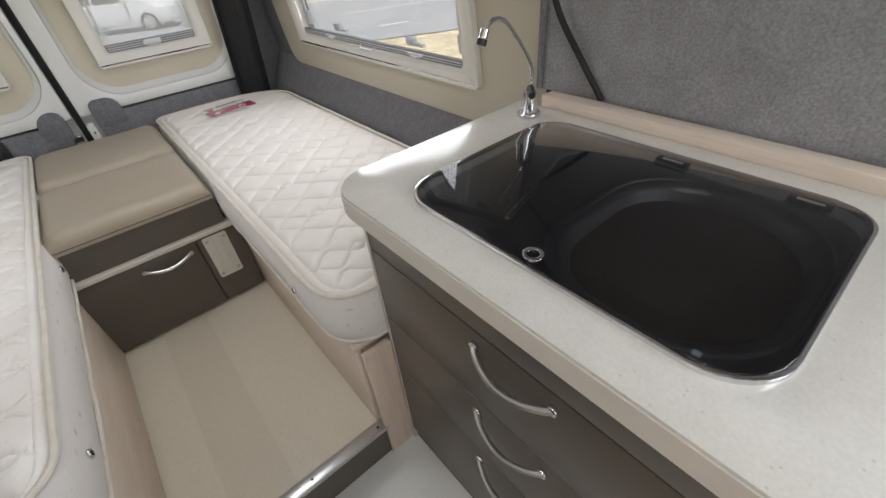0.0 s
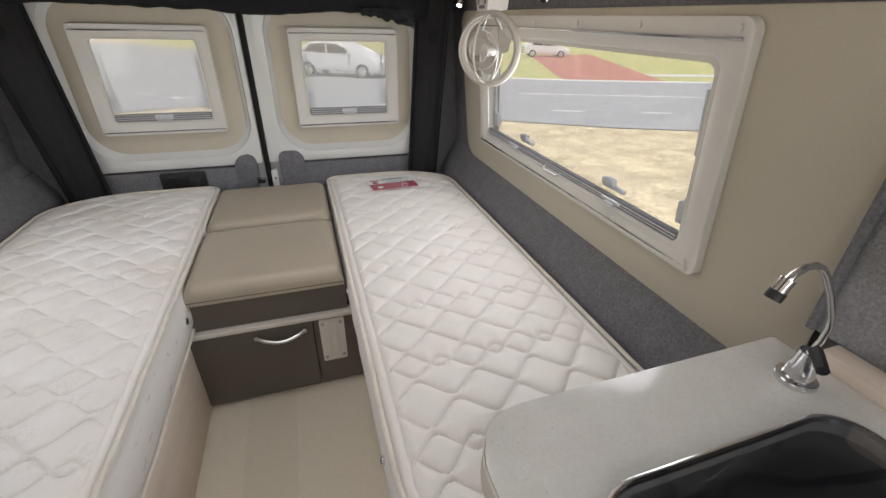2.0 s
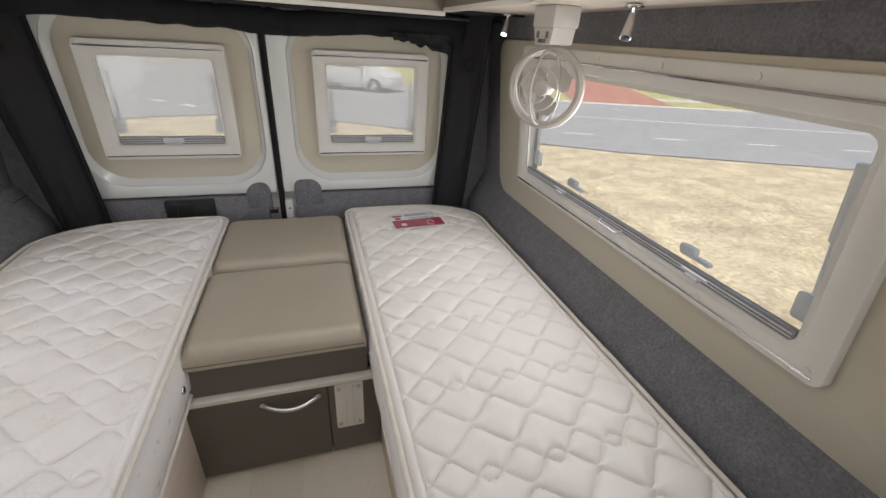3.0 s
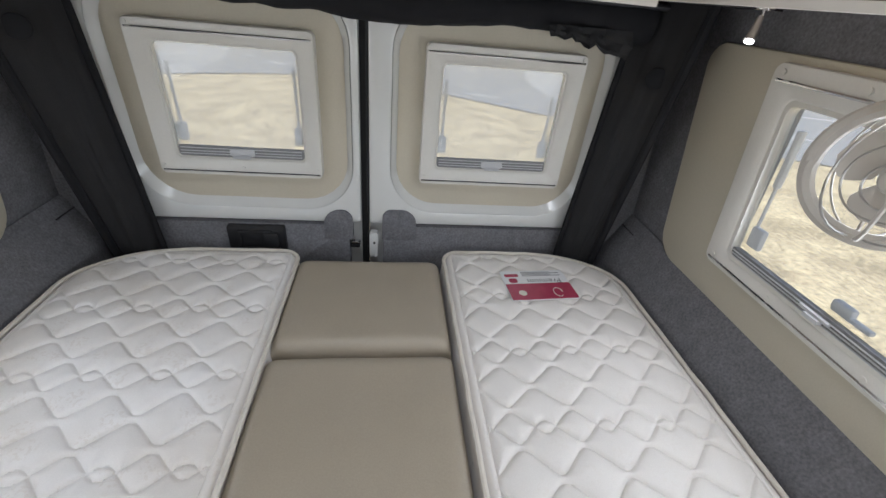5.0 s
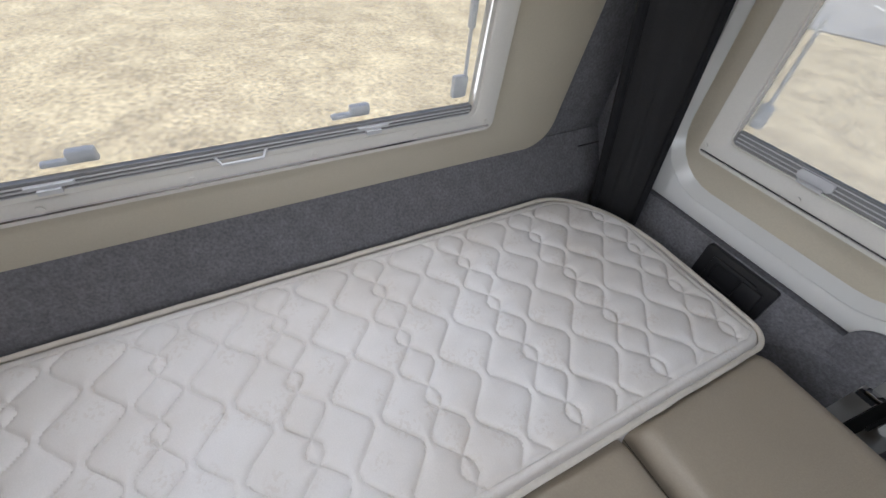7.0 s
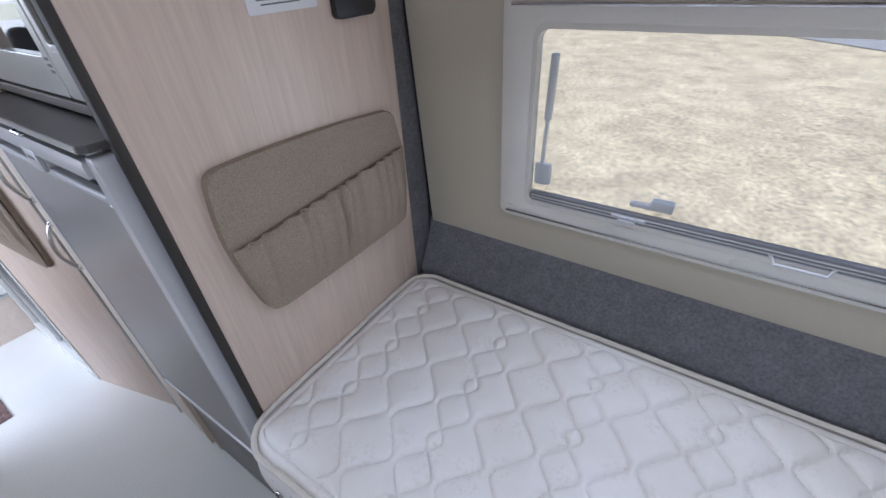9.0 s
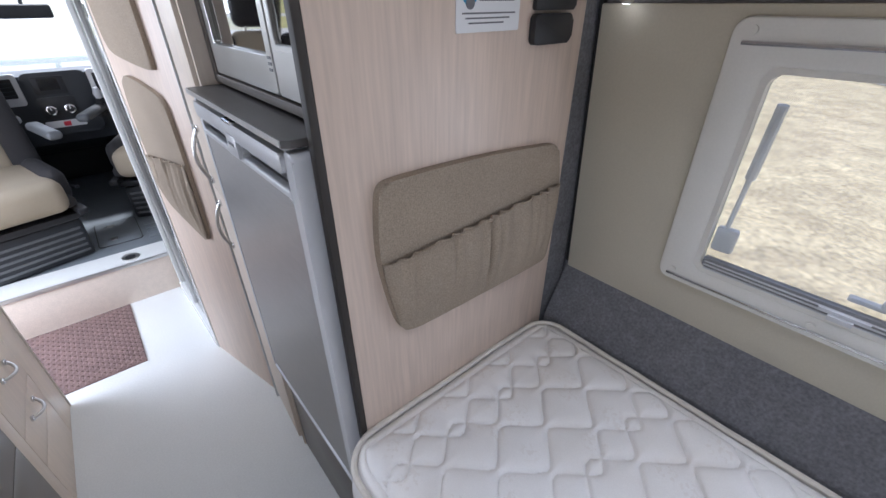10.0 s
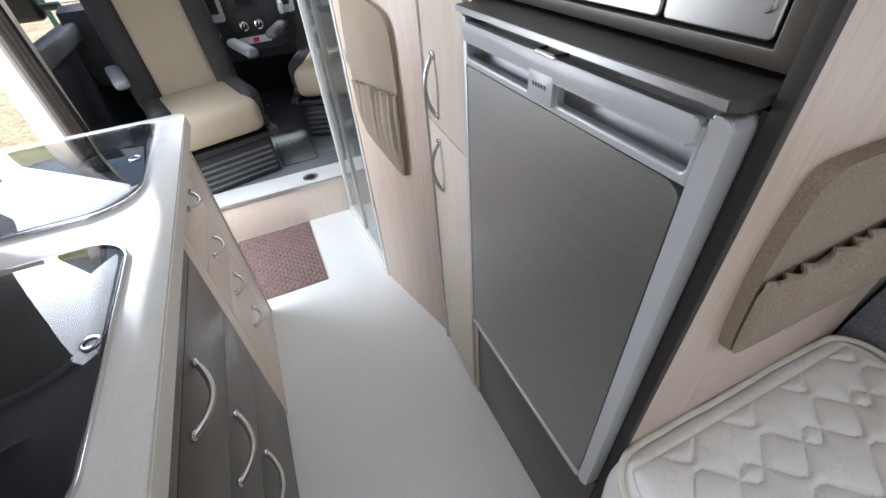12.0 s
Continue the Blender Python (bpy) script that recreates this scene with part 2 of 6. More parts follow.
def sprigs(m, tint, amount):
    """Faint printed leaf sprigs scattered over a cloth."""
    n, link = m.node_tree.nodes, m.node_tree.links.new
    b = n["Principled BSDF"]
    src = b.inputs["Base Color"].links[0].from_socket
    tc = n.new("ShaderNodeTexCoord")
    cell, leaf = n.new("ShaderNodeTexVoronoi"), n.new("ShaderNodeTexNoise")
    cell.inputs["Scale"].default_value = 15
    leaf.inputs["Scale"].default_value, leaf.inputs["Detail"].default_value = 130, 2
    a, c, mul = n.new("ShaderNodeMapRange"), n.new("ShaderNodeMapRange"), n.new("ShaderNodeMath")
    a.inputs["From Min"].default_value, a.inputs["From Max"].default_value = 0.42, 0.30
    c.inputs["From Min"].default_value, c.inputs["From Max"].default_value = 0.53, 0.58
    c.inputs["To Max"].default_value = amount
    mul.operation = "MULTIPLY"
    mix = n.new("ShaderNodeMixRGB")
    mix.inputs["Color2"].default_value = (*tint, 1)
    link(tc.outputs["Object"], cell.inputs["Vector"])
    link(tc.outputs["Object"], leaf.inputs["Vector"])
    link(cell.outputs["Distance"], a.inputs["Value"])
    link(leaf.outputs["Fac"], c.inputs["Value"])
    link(a.outputs["Result"], mul.inputs[0])
    link(c.outputs["Result"], mul.inputs[1])
    link(mul.outputs[0], mix.inputs["Fac"])
    link(src, mix.inputs["Color1"])
    link(mix.outputs["Color"], b.inputs["Base Color"])


sprigs(TICKING_OLD, (0.58, 0.50, 0.41), 0.20)
sprigs(TICKING, (0.70, 0.64, 0.56), 0.15)
SMOKED = glass("smoked_black_glass", (0.45, 0.455, 0.47))
DARK_GLASS = material("dark_oven_glass", (0.015, 0.016, 0.018), 0.05, vary=0.1, coat=1.0)
MIRROR_GLASS = material("mirrored_oven_glass", (0.42, 0.42, 0.42), 0.03, metal=1.0, vary=0.04)
MIRROR_STEEL = material("polished_steel", (0.42, 0.415, 0.40), 0.3, metal=1.0, vary=0.04)
LED = lamp_glow("spotlight_lens", (1.0, 0.97, 0.92), 9)
RED_GLOW = material("red_button", (0.55, 0.03, 0.05), 0.3)


# ---- mesh helpers ----
def part(name, bm, mat, parent=None, label="", at=None, smooth=True):
    """Links a bmesh as one mesh object under a thing or a part."""
    me = bpy.data.meshes.new(name)
    bmesh.ops.recalc_face_normals(bm, faces=bm.faces)
    if at is not None:
        bm.transform(at)
    bm.to_mesh(me)
    bm.free()
    me.materials.append(mat)
    if smooth:
        me.polygons.foreach_set("use_smooth", [True] * len(me.polygons))
        me.set_sharp_from_angle(angle=radians(38))
    ob = new(name, me)
    if parent is not None:
        ob.parent = parent
    if label:
        ob["label"] = label
    return ob


def thing(name, label, category, group="", at=None, kind=""):
    ob = new(name)
    if at is not None:
        ob.matrix_world = at
    ob.empty_display_size = 0.05
    return tagged(ob, label, category, group, kind)


def box(x0, x1, y0, y1, z0, z1, bevel=0.0, seg=2):
    bm = bmesh.new()
    bmesh.ops.create_cube(bm, size=1)
    for v in bm.verts:
        v.co = Vector((x0 + (v.co.x + 0.5) * (x1 - x0), y0 + (v.co.y + 0.5) * (y1 - y0), z0 + (v.co.z + 0.5) * (z1 - z0)))
    if bevel:
        bmesh.ops.bevel(bm, geom=bm.edges[:], offset=bevel, segments=seg, profile=0.5, affect="EDGES")
    return bm


def rrect(u0, u1, v0, v1, r, n=7):
    """Outline of a rounded rectangle; r is one radius or four (from the lower left corner, anticlockwise)."""
    rs = [r] * 4 if not isinstance(r, (tuple, list)) else r
    pts = []
    for (cu, cv, a0), q in zip(((u0, v0, 180), (u1, v0, 270), (u1, v1, 0), (u0, v1, 90)), rs):
        su, sv = (1 if cu == u0 else -1), (1 if cv == v0 else -1)
        for i in range(n + 1):
            a = radians(a0 + 90 * i / n)
            pts.append((cu + su * q + q * math.cos(a), cv + sv * q + q * math.sin(a)))
    return pts


def slab(outline, w0, w1, bevel=0.0, seg=2):
    """A plate: an outline in the plane (u, v), from depth w0 to w1."""
    bm = bmesh.new()
    lo = [bm.verts.new((u, v, w0)) for u, v in outline]
    hi = [bm.verts.new((u, v, w1)) for u, v in outline]
    k = len(outline)
    bm.faces.new(lo[::-1])
    top = bm.faces.new(hi)
    for i in range(k):
        bm.faces.new((lo[i], lo[(i + 1) % k], hi[(i + 1) % k], hi[i]))
    if bevel:
        bmesh.ops.bevel(bm, geom=list(top.edges), offset=bevel, segments=seg, profile=0.5, affect="EDGES", clamp_overlap=True)
    return bm


def ring(outer, inner, w0, w1, bevel=0.0, w_in=None):
    """A frame between two outlines of equally many points, from depth w0 to w1."""
    bm = bmesh.new()
    k = len(outer)
    wi = w1 if w_in is None else w_in
    rows = [[bm.verts.new((u, v, w)) for u, v in o] for o, w in ((outer, w0), (outer, w1), (inner, wi), (inner, w0))]
    front = []
    for a, b in ((0, 1), (1, 2), (2, 3), (3, 0)):
        for i in range(k):
            j = (i + 1) % k
            f = bm.faces.new((rows[a][i], rows[a][j], rows[b][j], rows[b][i]))
    if bevel:
        bm.edges.ensure_lookup_table()
        es = []
        for r in (rows[1], rows[2]):
            for i in range(k):
                e = bm.edges.get((r[i], r[(i + 1) % k]))
                if e:
                    es.append(e)
        bmesh.ops.bevel(bm, geom=es, offset=bevel, segments=2, profile=0.5, affect="EDGES", clamp_overlap=True)
    return bm


def tube(points, radius, sides=8, closed=False, bm=None):
    """A round bar along a line of points; radius is one number or one for each point."""
    bm = bm or bmesh.new()
    pts = [Vector(p) for p in points]
    rads = radius if isinstance(radius, (tuple, list)) else [radius] * len(pts)
    k = len(pts)
    up = None
    rings = []
    for i, p in enumerate(pts):
        a = pts[(i - 1) % k] if (closed or i > 0) else p
        b = pts[(i + 1) % k] if (closed or i < k - 1) else p
        d = (b - a).normalized()
        if up is None:
            up = d.orthogonal().normalized()
        else:
            up = (up - d * up.dot(d)).normalized()
        side = d.cross(up)
        rings.append([bm.verts.new(p + (up * math.cos(2 * math.pi * s / sides) + side * math.sin(2 * math.pi * s / sides)) * rads[i]) for s in range(sides)])
    for i in range(k if closed else k - 1):
        r0, r1 = rings[i], rings[(i + 1) % k]
        off = 0
        if closed and i == k - 1:
            off = min(range(sides), key=lambda o: (r0[0].co - r1[o].co).length)
        for s in range(sides):
            bm.faces.new((r0[s], r0[(s + 1) % sides], r1[(s + 1 + off) % sides], r1[(s + off) % sides]))
    if not closed:
        bm.faces.new(rings[0][::-1])
        bm.faces.new(rings[-1])
    return bm


def disc(centre, axis, radius, depth, sides=20, bevel=0.0):
    bm = bmesh.new()
    bmesh.ops.create_cone(bm, cap_ends=True, segments=sides, radius1=radius, radius2=radius, depth=depth)
    if bevel:
        bmesh.ops.bevel(bm, geom=[e for e in bm.edges if len(e.link_faces) == 2 and any(len(f.verts) > 4 for f in e.link_faces)], offset=bevel, segments=2, affect="EDGES", profile=0.5)
    q = Vector(axis).to_track_quat("Z", "Y").to_matrix().to_4x4()
    bm.transform(Matrix.Translation(centre) @ q)
    return bm


def plane_at(origin, u, v):
    """The pose of a local plane: u and v are its two directions, w = u x v its front."""
    u, v = Vector(u).normalized(), Vector(v).normalized()
    w = u.cross(v)
    m = Matrix((u, v, w)).transposed().to_4x4()
    return Matrix.Translation(origin) @ m


def merge(*bms):
    out = bmesh.new()
    tmp = bpy.data.meshes.new("tmp")
    for b in bms:
        b.to_mesh(tmp)
        b.free()
        out.from_mesh(tmp)
    bpy.data.meshes.remove(tmp)
    return out


def bow(length, rise, n=11, flat=0.0):
    """Points of a bow handle along u, bulging along w."""
    return [((i / (n - 1) - 0.5) * length, -flat * math.sin(math.pi * i / (n - 1)), rise * math.sin(math.pi * i / (n - 1)) ** 0.8) for i in range(n)]


def bow_handle(parent, at, length=0.15, rise=0.026, thick=0.0055, mat=SATIN, flat=0.012):
    h = part("handle", tube(bow(length, rise, 13, flat), thick, 8), mat, parent, "curved satin metal bow handle", at)
    for s in (-0.5, 0.5):
        part("mount", disc((s * length * 0.94, 0, 0.003), (0, 0, 1), 0.009, 0.008, 12, 0.002), CHROME, h, "", at)
    return h

# ---- shell of the van ----
LEAN_IN = 0.075  # the van's sides lean in towards the roof


def leaning(m, sg):
    s = Matrix.Identity(4)
    s[2][1], s[2][3] = sg * LEAN_IN, -sg * LEAN_IN * 0.84
    return m @ s


LW, RW = leaning(plane_at((-0.86, 0, 0), (0, 1, 0), (0, 0, 1)), 1), leaning(plane_at((0.86, 0, 0), (0, 1, 0), (0, 0, 1)), -1)
# LW: u = y, v = z, w = +x (into the room).  For the other wall the local w points outwards, so depths are negative there.


def wall_with_hole(name, pose_m, outer, hole, w0, w1, mat, label, sign=1):
    k = 7
    o = rrect(*outer, 0.004, k)
    h = rrect(*hole, 0.02, k)
    ob = part(name, ring(o, h, sign * w0, sign * w1), mat, None, "", pose_m)
    return tagged(ob, label, "wall", kind="structure")


WIN = (1.12, 2.20, 0.838, 1.262)
wall_with_hole("wall_left", LW, (0.86, 2.72, -0.06, 1.95), WIN, -0.075, -0.03, FELT, "grey felt-lined van side wall")
wall_with_hole("wall_right", RW, (-0.25, 2.72, -0.06, 1.95), WIN, -0.075, -0.03, FELT, "grey felt-lined van side wall behind the bed", -1)
tagged(part("wall_left_front", box(-0.98, -0.89, -1.1, 0.86, -0.06, 1.95), FELT), "grey felt-lined van wall behind the cupboards", "wall", kind="structure")
tagged(part("wall_right_header", box(0.89, 0.98, -1.07, -0.25, 1.72, 1.95), FELT), "grey lined header over the open side door", "wall", kind="structure")

# cream lining panels with rounded lower corners
for nm, m, sg, y0, rr in (("wall_panel_left", LW, 1, 0.888, (0.004, 0.07, 0.06, 0.004)), ("wall_panel_right", RW, -1, 0.912, (0.004, 0.07, 0.06, 0.004))):
    edge = [(u + (0.11 * (v - 0.95) if u > 2 else 0), v) for u, v in rrect(y0, 2.427, 0.724, 1.296, rr)]
    tagged(part(nm, ring(edge, rrect(1.15, 2.18, 0.842, 1.258, 0.03), sg * -0.03, sg * -0.014, 0.004), PANEL, None, "", m),
           "smooth cream vinyl panel around the side window", "wall panel", kind="structure")
    bar = [(y0 + 0.0, 1.312), (y0 - 0.003, 0.738)] if y0 < 0.9 else [(y0, 1.312), (y0 - 0.004, 0.738)]
    tagged(part("trim", tube([m @ Vector((u, v, sg * -0.02)) for u, v in bar], 0.006, 6), RUBBER), "black piping along the panel edge", "trim", kind="structure")
    tagged(part("trim", box(*sorted((sg * -0.875, sg * -0.869)), 2.52, 2.60, 0.700, 0.7025), BLACK), "dark seam in the felt lining", "trim", kind="structure")


def side_window(m, sg, label, dy):
    """A caravan window: raised plastic frame, blind cassette, hinged acrylic pane with stays and catches. Built in wall coordinates."""
    W = lambda w: sg * w
    skew = Matrix.Diagonal((0.975, 1, 1, 1))
    skew[0][1] = 0.05 if sg < 0 else 0.02
    m = m @ Matrix.Translation((1.104 + dy, 0.826, 0)) @ skew @ Matrix.Translation((-1.104, -0.83, 0))
    t = thing("window_1", label, "window", kind="structure")
    outer, inner = rrect(1.108, 2.226, 0.829, 1.285, 0.022), rrect(1.164, 2.176, 0.866, 1.222, 0.02)
    fr = part("window_frame", ring(outer, inner, W(-0.03), W(0.006), 0.006, W(-0.004)), FRAME_WHITE, t, "", m)
    part("reveal", ring(rrect(1.16, 2.18, 0.862, 1.226, 0.02), rrect(1.172, 2.168, 0.874, 1.214, 0.02), W(-0.03), W(-0.006)), FRAME_WHITE, fr, "", m)
    for v in (0.842, 1.252):
        part("groove", tube([m @ Vector((1.125, v, W(0.0045))), m @ Vector((2.212, v, W(0.0045)))], 0.0032, 6), CHROME, fr, "bright trim line along the frame")
    for u in (1.135, 1.36, 1.58, 1.80, 2.02, 2.20):
        for v in (0.853, 1.268):
            part("screw_cap", disc((u, v, W(0.0065)), (0, 0, 1), 0.0065, 0.003, 10), FRAME_WHITE, fr, "", m)
    ca = part("blind_cassette", slab(rrect(1.176, 2.164, 0.868, 0.896, 0.004), *sorted((W(-0.021), W(-0.008)))), CASSETTE, t, "grey rolled insect-screen cassette", m)
    for v in (0.875, 0.882, 0.889):
        part("rail", tube([m @ Vector((1.18, v, W(-0.007))), m @ Vector((2.16, v, W(-0.007)))], 0.0016, 5), SILVER, ca)
    part("pull", tube([m @ Vector((1.67 + s * 0.045, 0.874 - (0.004 if abs(s) < 0.9 else -0.006), W(0.004 if abs(s) < 0.9 else -0.01))) for s in (-1, -0.8, 0.8, 1)], 0.0035, 6), SILVER, ca, "small grey pull handle")
    for u in (1.39, 1.93):
        part("catch", box(u - 0.035, u + 0.03, 0.884, 0.890, *sorted((W(-0.012), W(0.0)))), SILVER, ca, "", m)
        part("catch_lever", box(u - 0.02, u + 0.012, 0.876, 0.884, *sorted((W(-0.01), W(0.006)))), SILVER, ca, "", m)
    pane = part("pane", slab(rrect(1.162, 2.178, 0.864, 1.224, 0.02), *sorted((W(-0.026), W(-0.022)))), CLEAN_PANE, t, "", m)
    pane.visible_shadow = False
    for u, d in ((1.196, 1), (2.144, -1)):
        st = part("stay_arm", tube([m @ Vector((u, 1.17, W(-0.036))), m @ Vector((u - 0.004 * d, 1.05, W(-0.036)))], 0.008, 8), PLASTIC_GREY, t, "pale grey window stay arm")
        part("stay_rod", tube([m @ Vector((u - 0.004 * d, 1.05, W(-0.036))), m @ Vector((u - 0.008 * d, 0.95, W(-0.036)))], 0.004, 6), PLASTIC_GREY, st)
        part("stay_knob", box(u - 0.022, u + 0.014, 0.905, 0.955, *sorted((W(-0.044), W(-0.027))), 0.006), PLASTIC_GREY, st, "", m)
    for u in (1.43, 1.90):
        lk = part("latch", box(u - 0.05, u + 0.03, 0.900, 0.909, *sorted((W(-0.045), W(-0.031))), 0.003), PLASTIC_GREY, t, "pale blue-grey window latch", m)
        part("latch_knob", box(u - 0.012, u + 0.03, 0.905, 0.925, *sorted((W(-0.045), W(-0.027))), 0.005), PLASTIC_GREY, lk, "", m)
    return t


side_window(LW, 1, "white-framed caravan side window with rolled blind", -0.004)
w2 = side_window(RW, -1, "white-framed caravan side window facing the road", 0.010)
w2.name = "window_2"

# sloping felt ledges between wall panels and mattresses
for sg, y0 in ((-1, 0.886), (1, 0.925)):
    prof = [(0.893, 0.742), (0.818, 0.602), (0.812, 0.45), (0.893, 0.45)]
    bm = bmesh.new()
    e0, e1 = [[bm.verts.new((sg * x, y, z)) for x, z in prof] for y in (y0, 2.60)]
    for i in range(4):
        bm.faces.new((e0[i], e0[(i + 1) % 4], e1[(i + 1) % 4], e1[i]))
    bm.faces.new(e0)
    bm.faces.new(e1)
    tagged(part("felt_ledge", bm, FELT), "grey felt lining sloping from the window panel to the mattress", "wall lining", kind="structure")

# ---- rear doors ----
RD = plane_at((0, 2.61, 0), (1, 0, 0), (0, 0, 1))  # w = -y, into the room


def rear_door(sx, name, wname):
    """sx = -1 / +1: built for the half x < 0 or x > 0 by mirroring the outline."""
    c = -0.022

    def X(a, b):
        return (a, b) if sx > 0 else (-b, -a)

    t = thing(name, "white van rear door with tan panel, grey felt below", "door", kind="structure")
    lo, hi = X(0.014, 0.86)
    if sx > 0:
        lo = c + 0.012
    else:
        hi = c - 0.012
    hole = rrect(*X(0.175, 0.569), 0.850, 1.194, 0.018)
    k = 7
    core = part("door_core", ring(rrect(lo, hi, -0.05, 1.9, 0.004, k), hole, -0.075, -0.045), BODY_WHITE, t, "", RD)
    # raised white pressing round the panel
    p0 = (0.076, 0.658)
    pan = rrect(*X(*p0), 0.742, 1.305, (0.13, 0.13, 0.12, 0.12), 9)
    out = rrect(lo, hi if sx > 0 else hi, 0.668, 1.60, (0.012, 0.16, 0.01, 0.01) if sx > 0 else (0.16, 0.012, 0.01, 0.01), 9)
    mid = rrect(*X(p0[0] - 0.018, p0[1] + 0.022), 0.717, 1.328, (0.145, 0.145, 0.135, 0.135), 9)
    part("pressing", ring(out, mid, -0.046, 0.0, 0.010), BODY_WHITE, t, "", RD)
    part("pressing_lip", ring(mid, pan, -0.046, -0.001, 0.0, -0.026), BODY_WHITE, t, "", RD)
    part("door_panel", ring(rrect(*X(p0[0] - 0.002, p0[1] + 0.002), 0.740, 1.307, (0.13, 0.13, 0.12, 0.12)), hole, -0.046, -0.022), DOOR_PANEL, t, "tan vinyl door panel", RD)
    # felt skirt with a raised inner shoulder
    s0 = (0.024, 0.115) if sx > 0 else (-0.125, -0.063)
    part("felt_skirt", slab(rrect(c + 0.06 if sx > 0 else -0.86, 0.86 if sx > 0 else c - 0.052, 0.0, 0.662, 0.004), -0.046, 0.006, 0.004), FELT, t, "grey felt door lining", RD)
    sh = rrect(s0[0] + 0.01, s0[1] + 0.03, 0.61, 0.722, (0.002, 0.002, 0.05, 0.03) if sx > 0 else (0.002, 0.002, 0.03, 0.05))
    if sx < 0:
        sh = rrect(-0.155, -0.062, 0.61, 0.716, (0.002, 0.002, 0.035, 0.055))
    part("felt_shoulder", slab(sh, -0.03, 0.008, 0.003), FELT, t, "grey felt shoulder", RD)
    # window
    w = part("window", ring(rrect(*X(0.1455, 0.5975), 0.822, 1.222, 0.016), rrect(*X(0.194, 0.550), 0.870, 1.173, 0.014), -0.024, 0.012, 0.006, -0.002), FRAME_WHITE, t, "white plastic caravan window frame", RD)
    part("reveal", ring(rrect(*X(0.190, 0.554), 0.866, 1.177, 0.018), rrect(*X(0.197, 0.547), 0.872, 1.170, 0.014), -0.026, -0.006), FRAME_WHITE, w, "", RD)
    for v in (0.834, 1.200):
        part("groove", tube([RD @ Vector((u, v, 0.0105)) for u in X(0.152, 0.590)], 0.0028, 6), CHROME, w)
    for u in (0.16, 0.37, 0.585):
        for v in (0.848, 1.21):
            part("screw_cap", disc((sx * u, v, 0.0125), (0, 0, 1), 0.005, 0.003, 10), FRAME_WHITE, w, "", RD)
    part("blind_cassette", slab(rrect(*X(0.199, 0.545), 0.873, 0.902, 0.004), -0.018, -0.008), CASSETTE, w, "grey rolled insect-screen cassette", RD)
    for v in (0.880, 0.888, 0.897):
        part("rail", tube([RD @ Vector((u, v, -0.007)) for u in X(0.205, 0.54)], 0.0014, 5), SILVER, w)
    part("pull", slab(rrect(sx * 0.372 - 0.034, sx * 0.372 + 0.034, 0.877, 0.897, 0.006), -0.011, -0.002, 0.003), SILVER, w, "", RD)
    part("pull_grip", tube([RD @ Vector((sx * 0.372 + s * 0.024, 0.876, 0.003)) for s in (-1, 1)], 0.004, 6), SILVER, w)
    g = part("pane", slab(rrect(*X(0.191, 0.553), 0.867, 1.176, 0.016), -0.022, -0.019), CLEAR, w, "", RD)
    g.visible_shadow = False
    for u in (0.211, 0.533):
        part("stay_arm", tube([RD @ Vector((sx * u, 1.12, -0.033)), RD @ Vector((sx * u, 0.94, -0.033))], 0.0045, 8), PLASTIC_GREY, w, "pale grey window stay")
        part("stay_knob", box(sx * u - 0.014, sx * u + 0.014, 0.910, 0.962, -0.042, -0.024, 0.006), PLASTIC_GREY, w, "", RD)
    return t


d1 = rear_door(-1, "door_1", "window_3")
d2 = rear_door(1, "door_2", "window_4")
# grab handle box of the first rear door
hb = part("door_handle", slab(rrect(-0.452, -0.276, 0.548, 0.658, 0.008), 0.0, 0.018, 0.004), BLACK, d1, "black moulded grab handle box", RD)
part("handle_recess", ring(rrect(-0.425, -0.315, 0.566, 0.642, 0.006), rrect(-0.41, -0.33, 0.580, 0.628, 0.006), 0.0175, 0.023, 0.003), BLACK, hb, "", RD)
part("lever", box(-0.345, -0.295, 0.575, 0.635, 0.016, 0.028, 0.005), BLACK, hb, "", RD)
# seal in the gap and lock plate
tagged(part("door_seal", box(-0.0335, -0.0105, 2.635, 2.66, 0.0, 1.9), RUBBER), "black rubber seal between the rear doors", "door seal", kind="structure")
tagged(part("door_seal", tube([(-0.012, 2.612, 0.52), (-0.012, 2.612, 1.4)], 0.004, 6), RUBBER), "black rubber lip on the door edge", "door seal", kind="structure")
part("latch_plate", slab(rrect(-0.008, 0.020, 0.545, 0.640, 0.008), -0.01, 0.014, 0.004), BODY_WHITE, d2, "white latch plate", RD)
part("latch_screw", disc((0.008, 0.602, 0.0145), (0, 0, 1), 0.004, 0.004, 10), BLACK, d2, "", RD)
lt = part("latch_tongue", box(-0.066, -0.038, 0.594, 0.606, 0.0, 0.016, 0.002), CHROME, d1, "small chrome latch", RD)
part("latch_body", box(-0.072, -0.040, 0.580, 0.593, 0.0, 0.012, 0.002), BLACK, d1, "", RD)

for sg in (-1, 1):
    tagged(part("corner_post", box(*sorted((sg * 0.80, sg * 0.99)), 2.60, 2.72, -0.05, 1.92), FELT), "grey felt-lined rear corner post", "pillar", kind="structure")

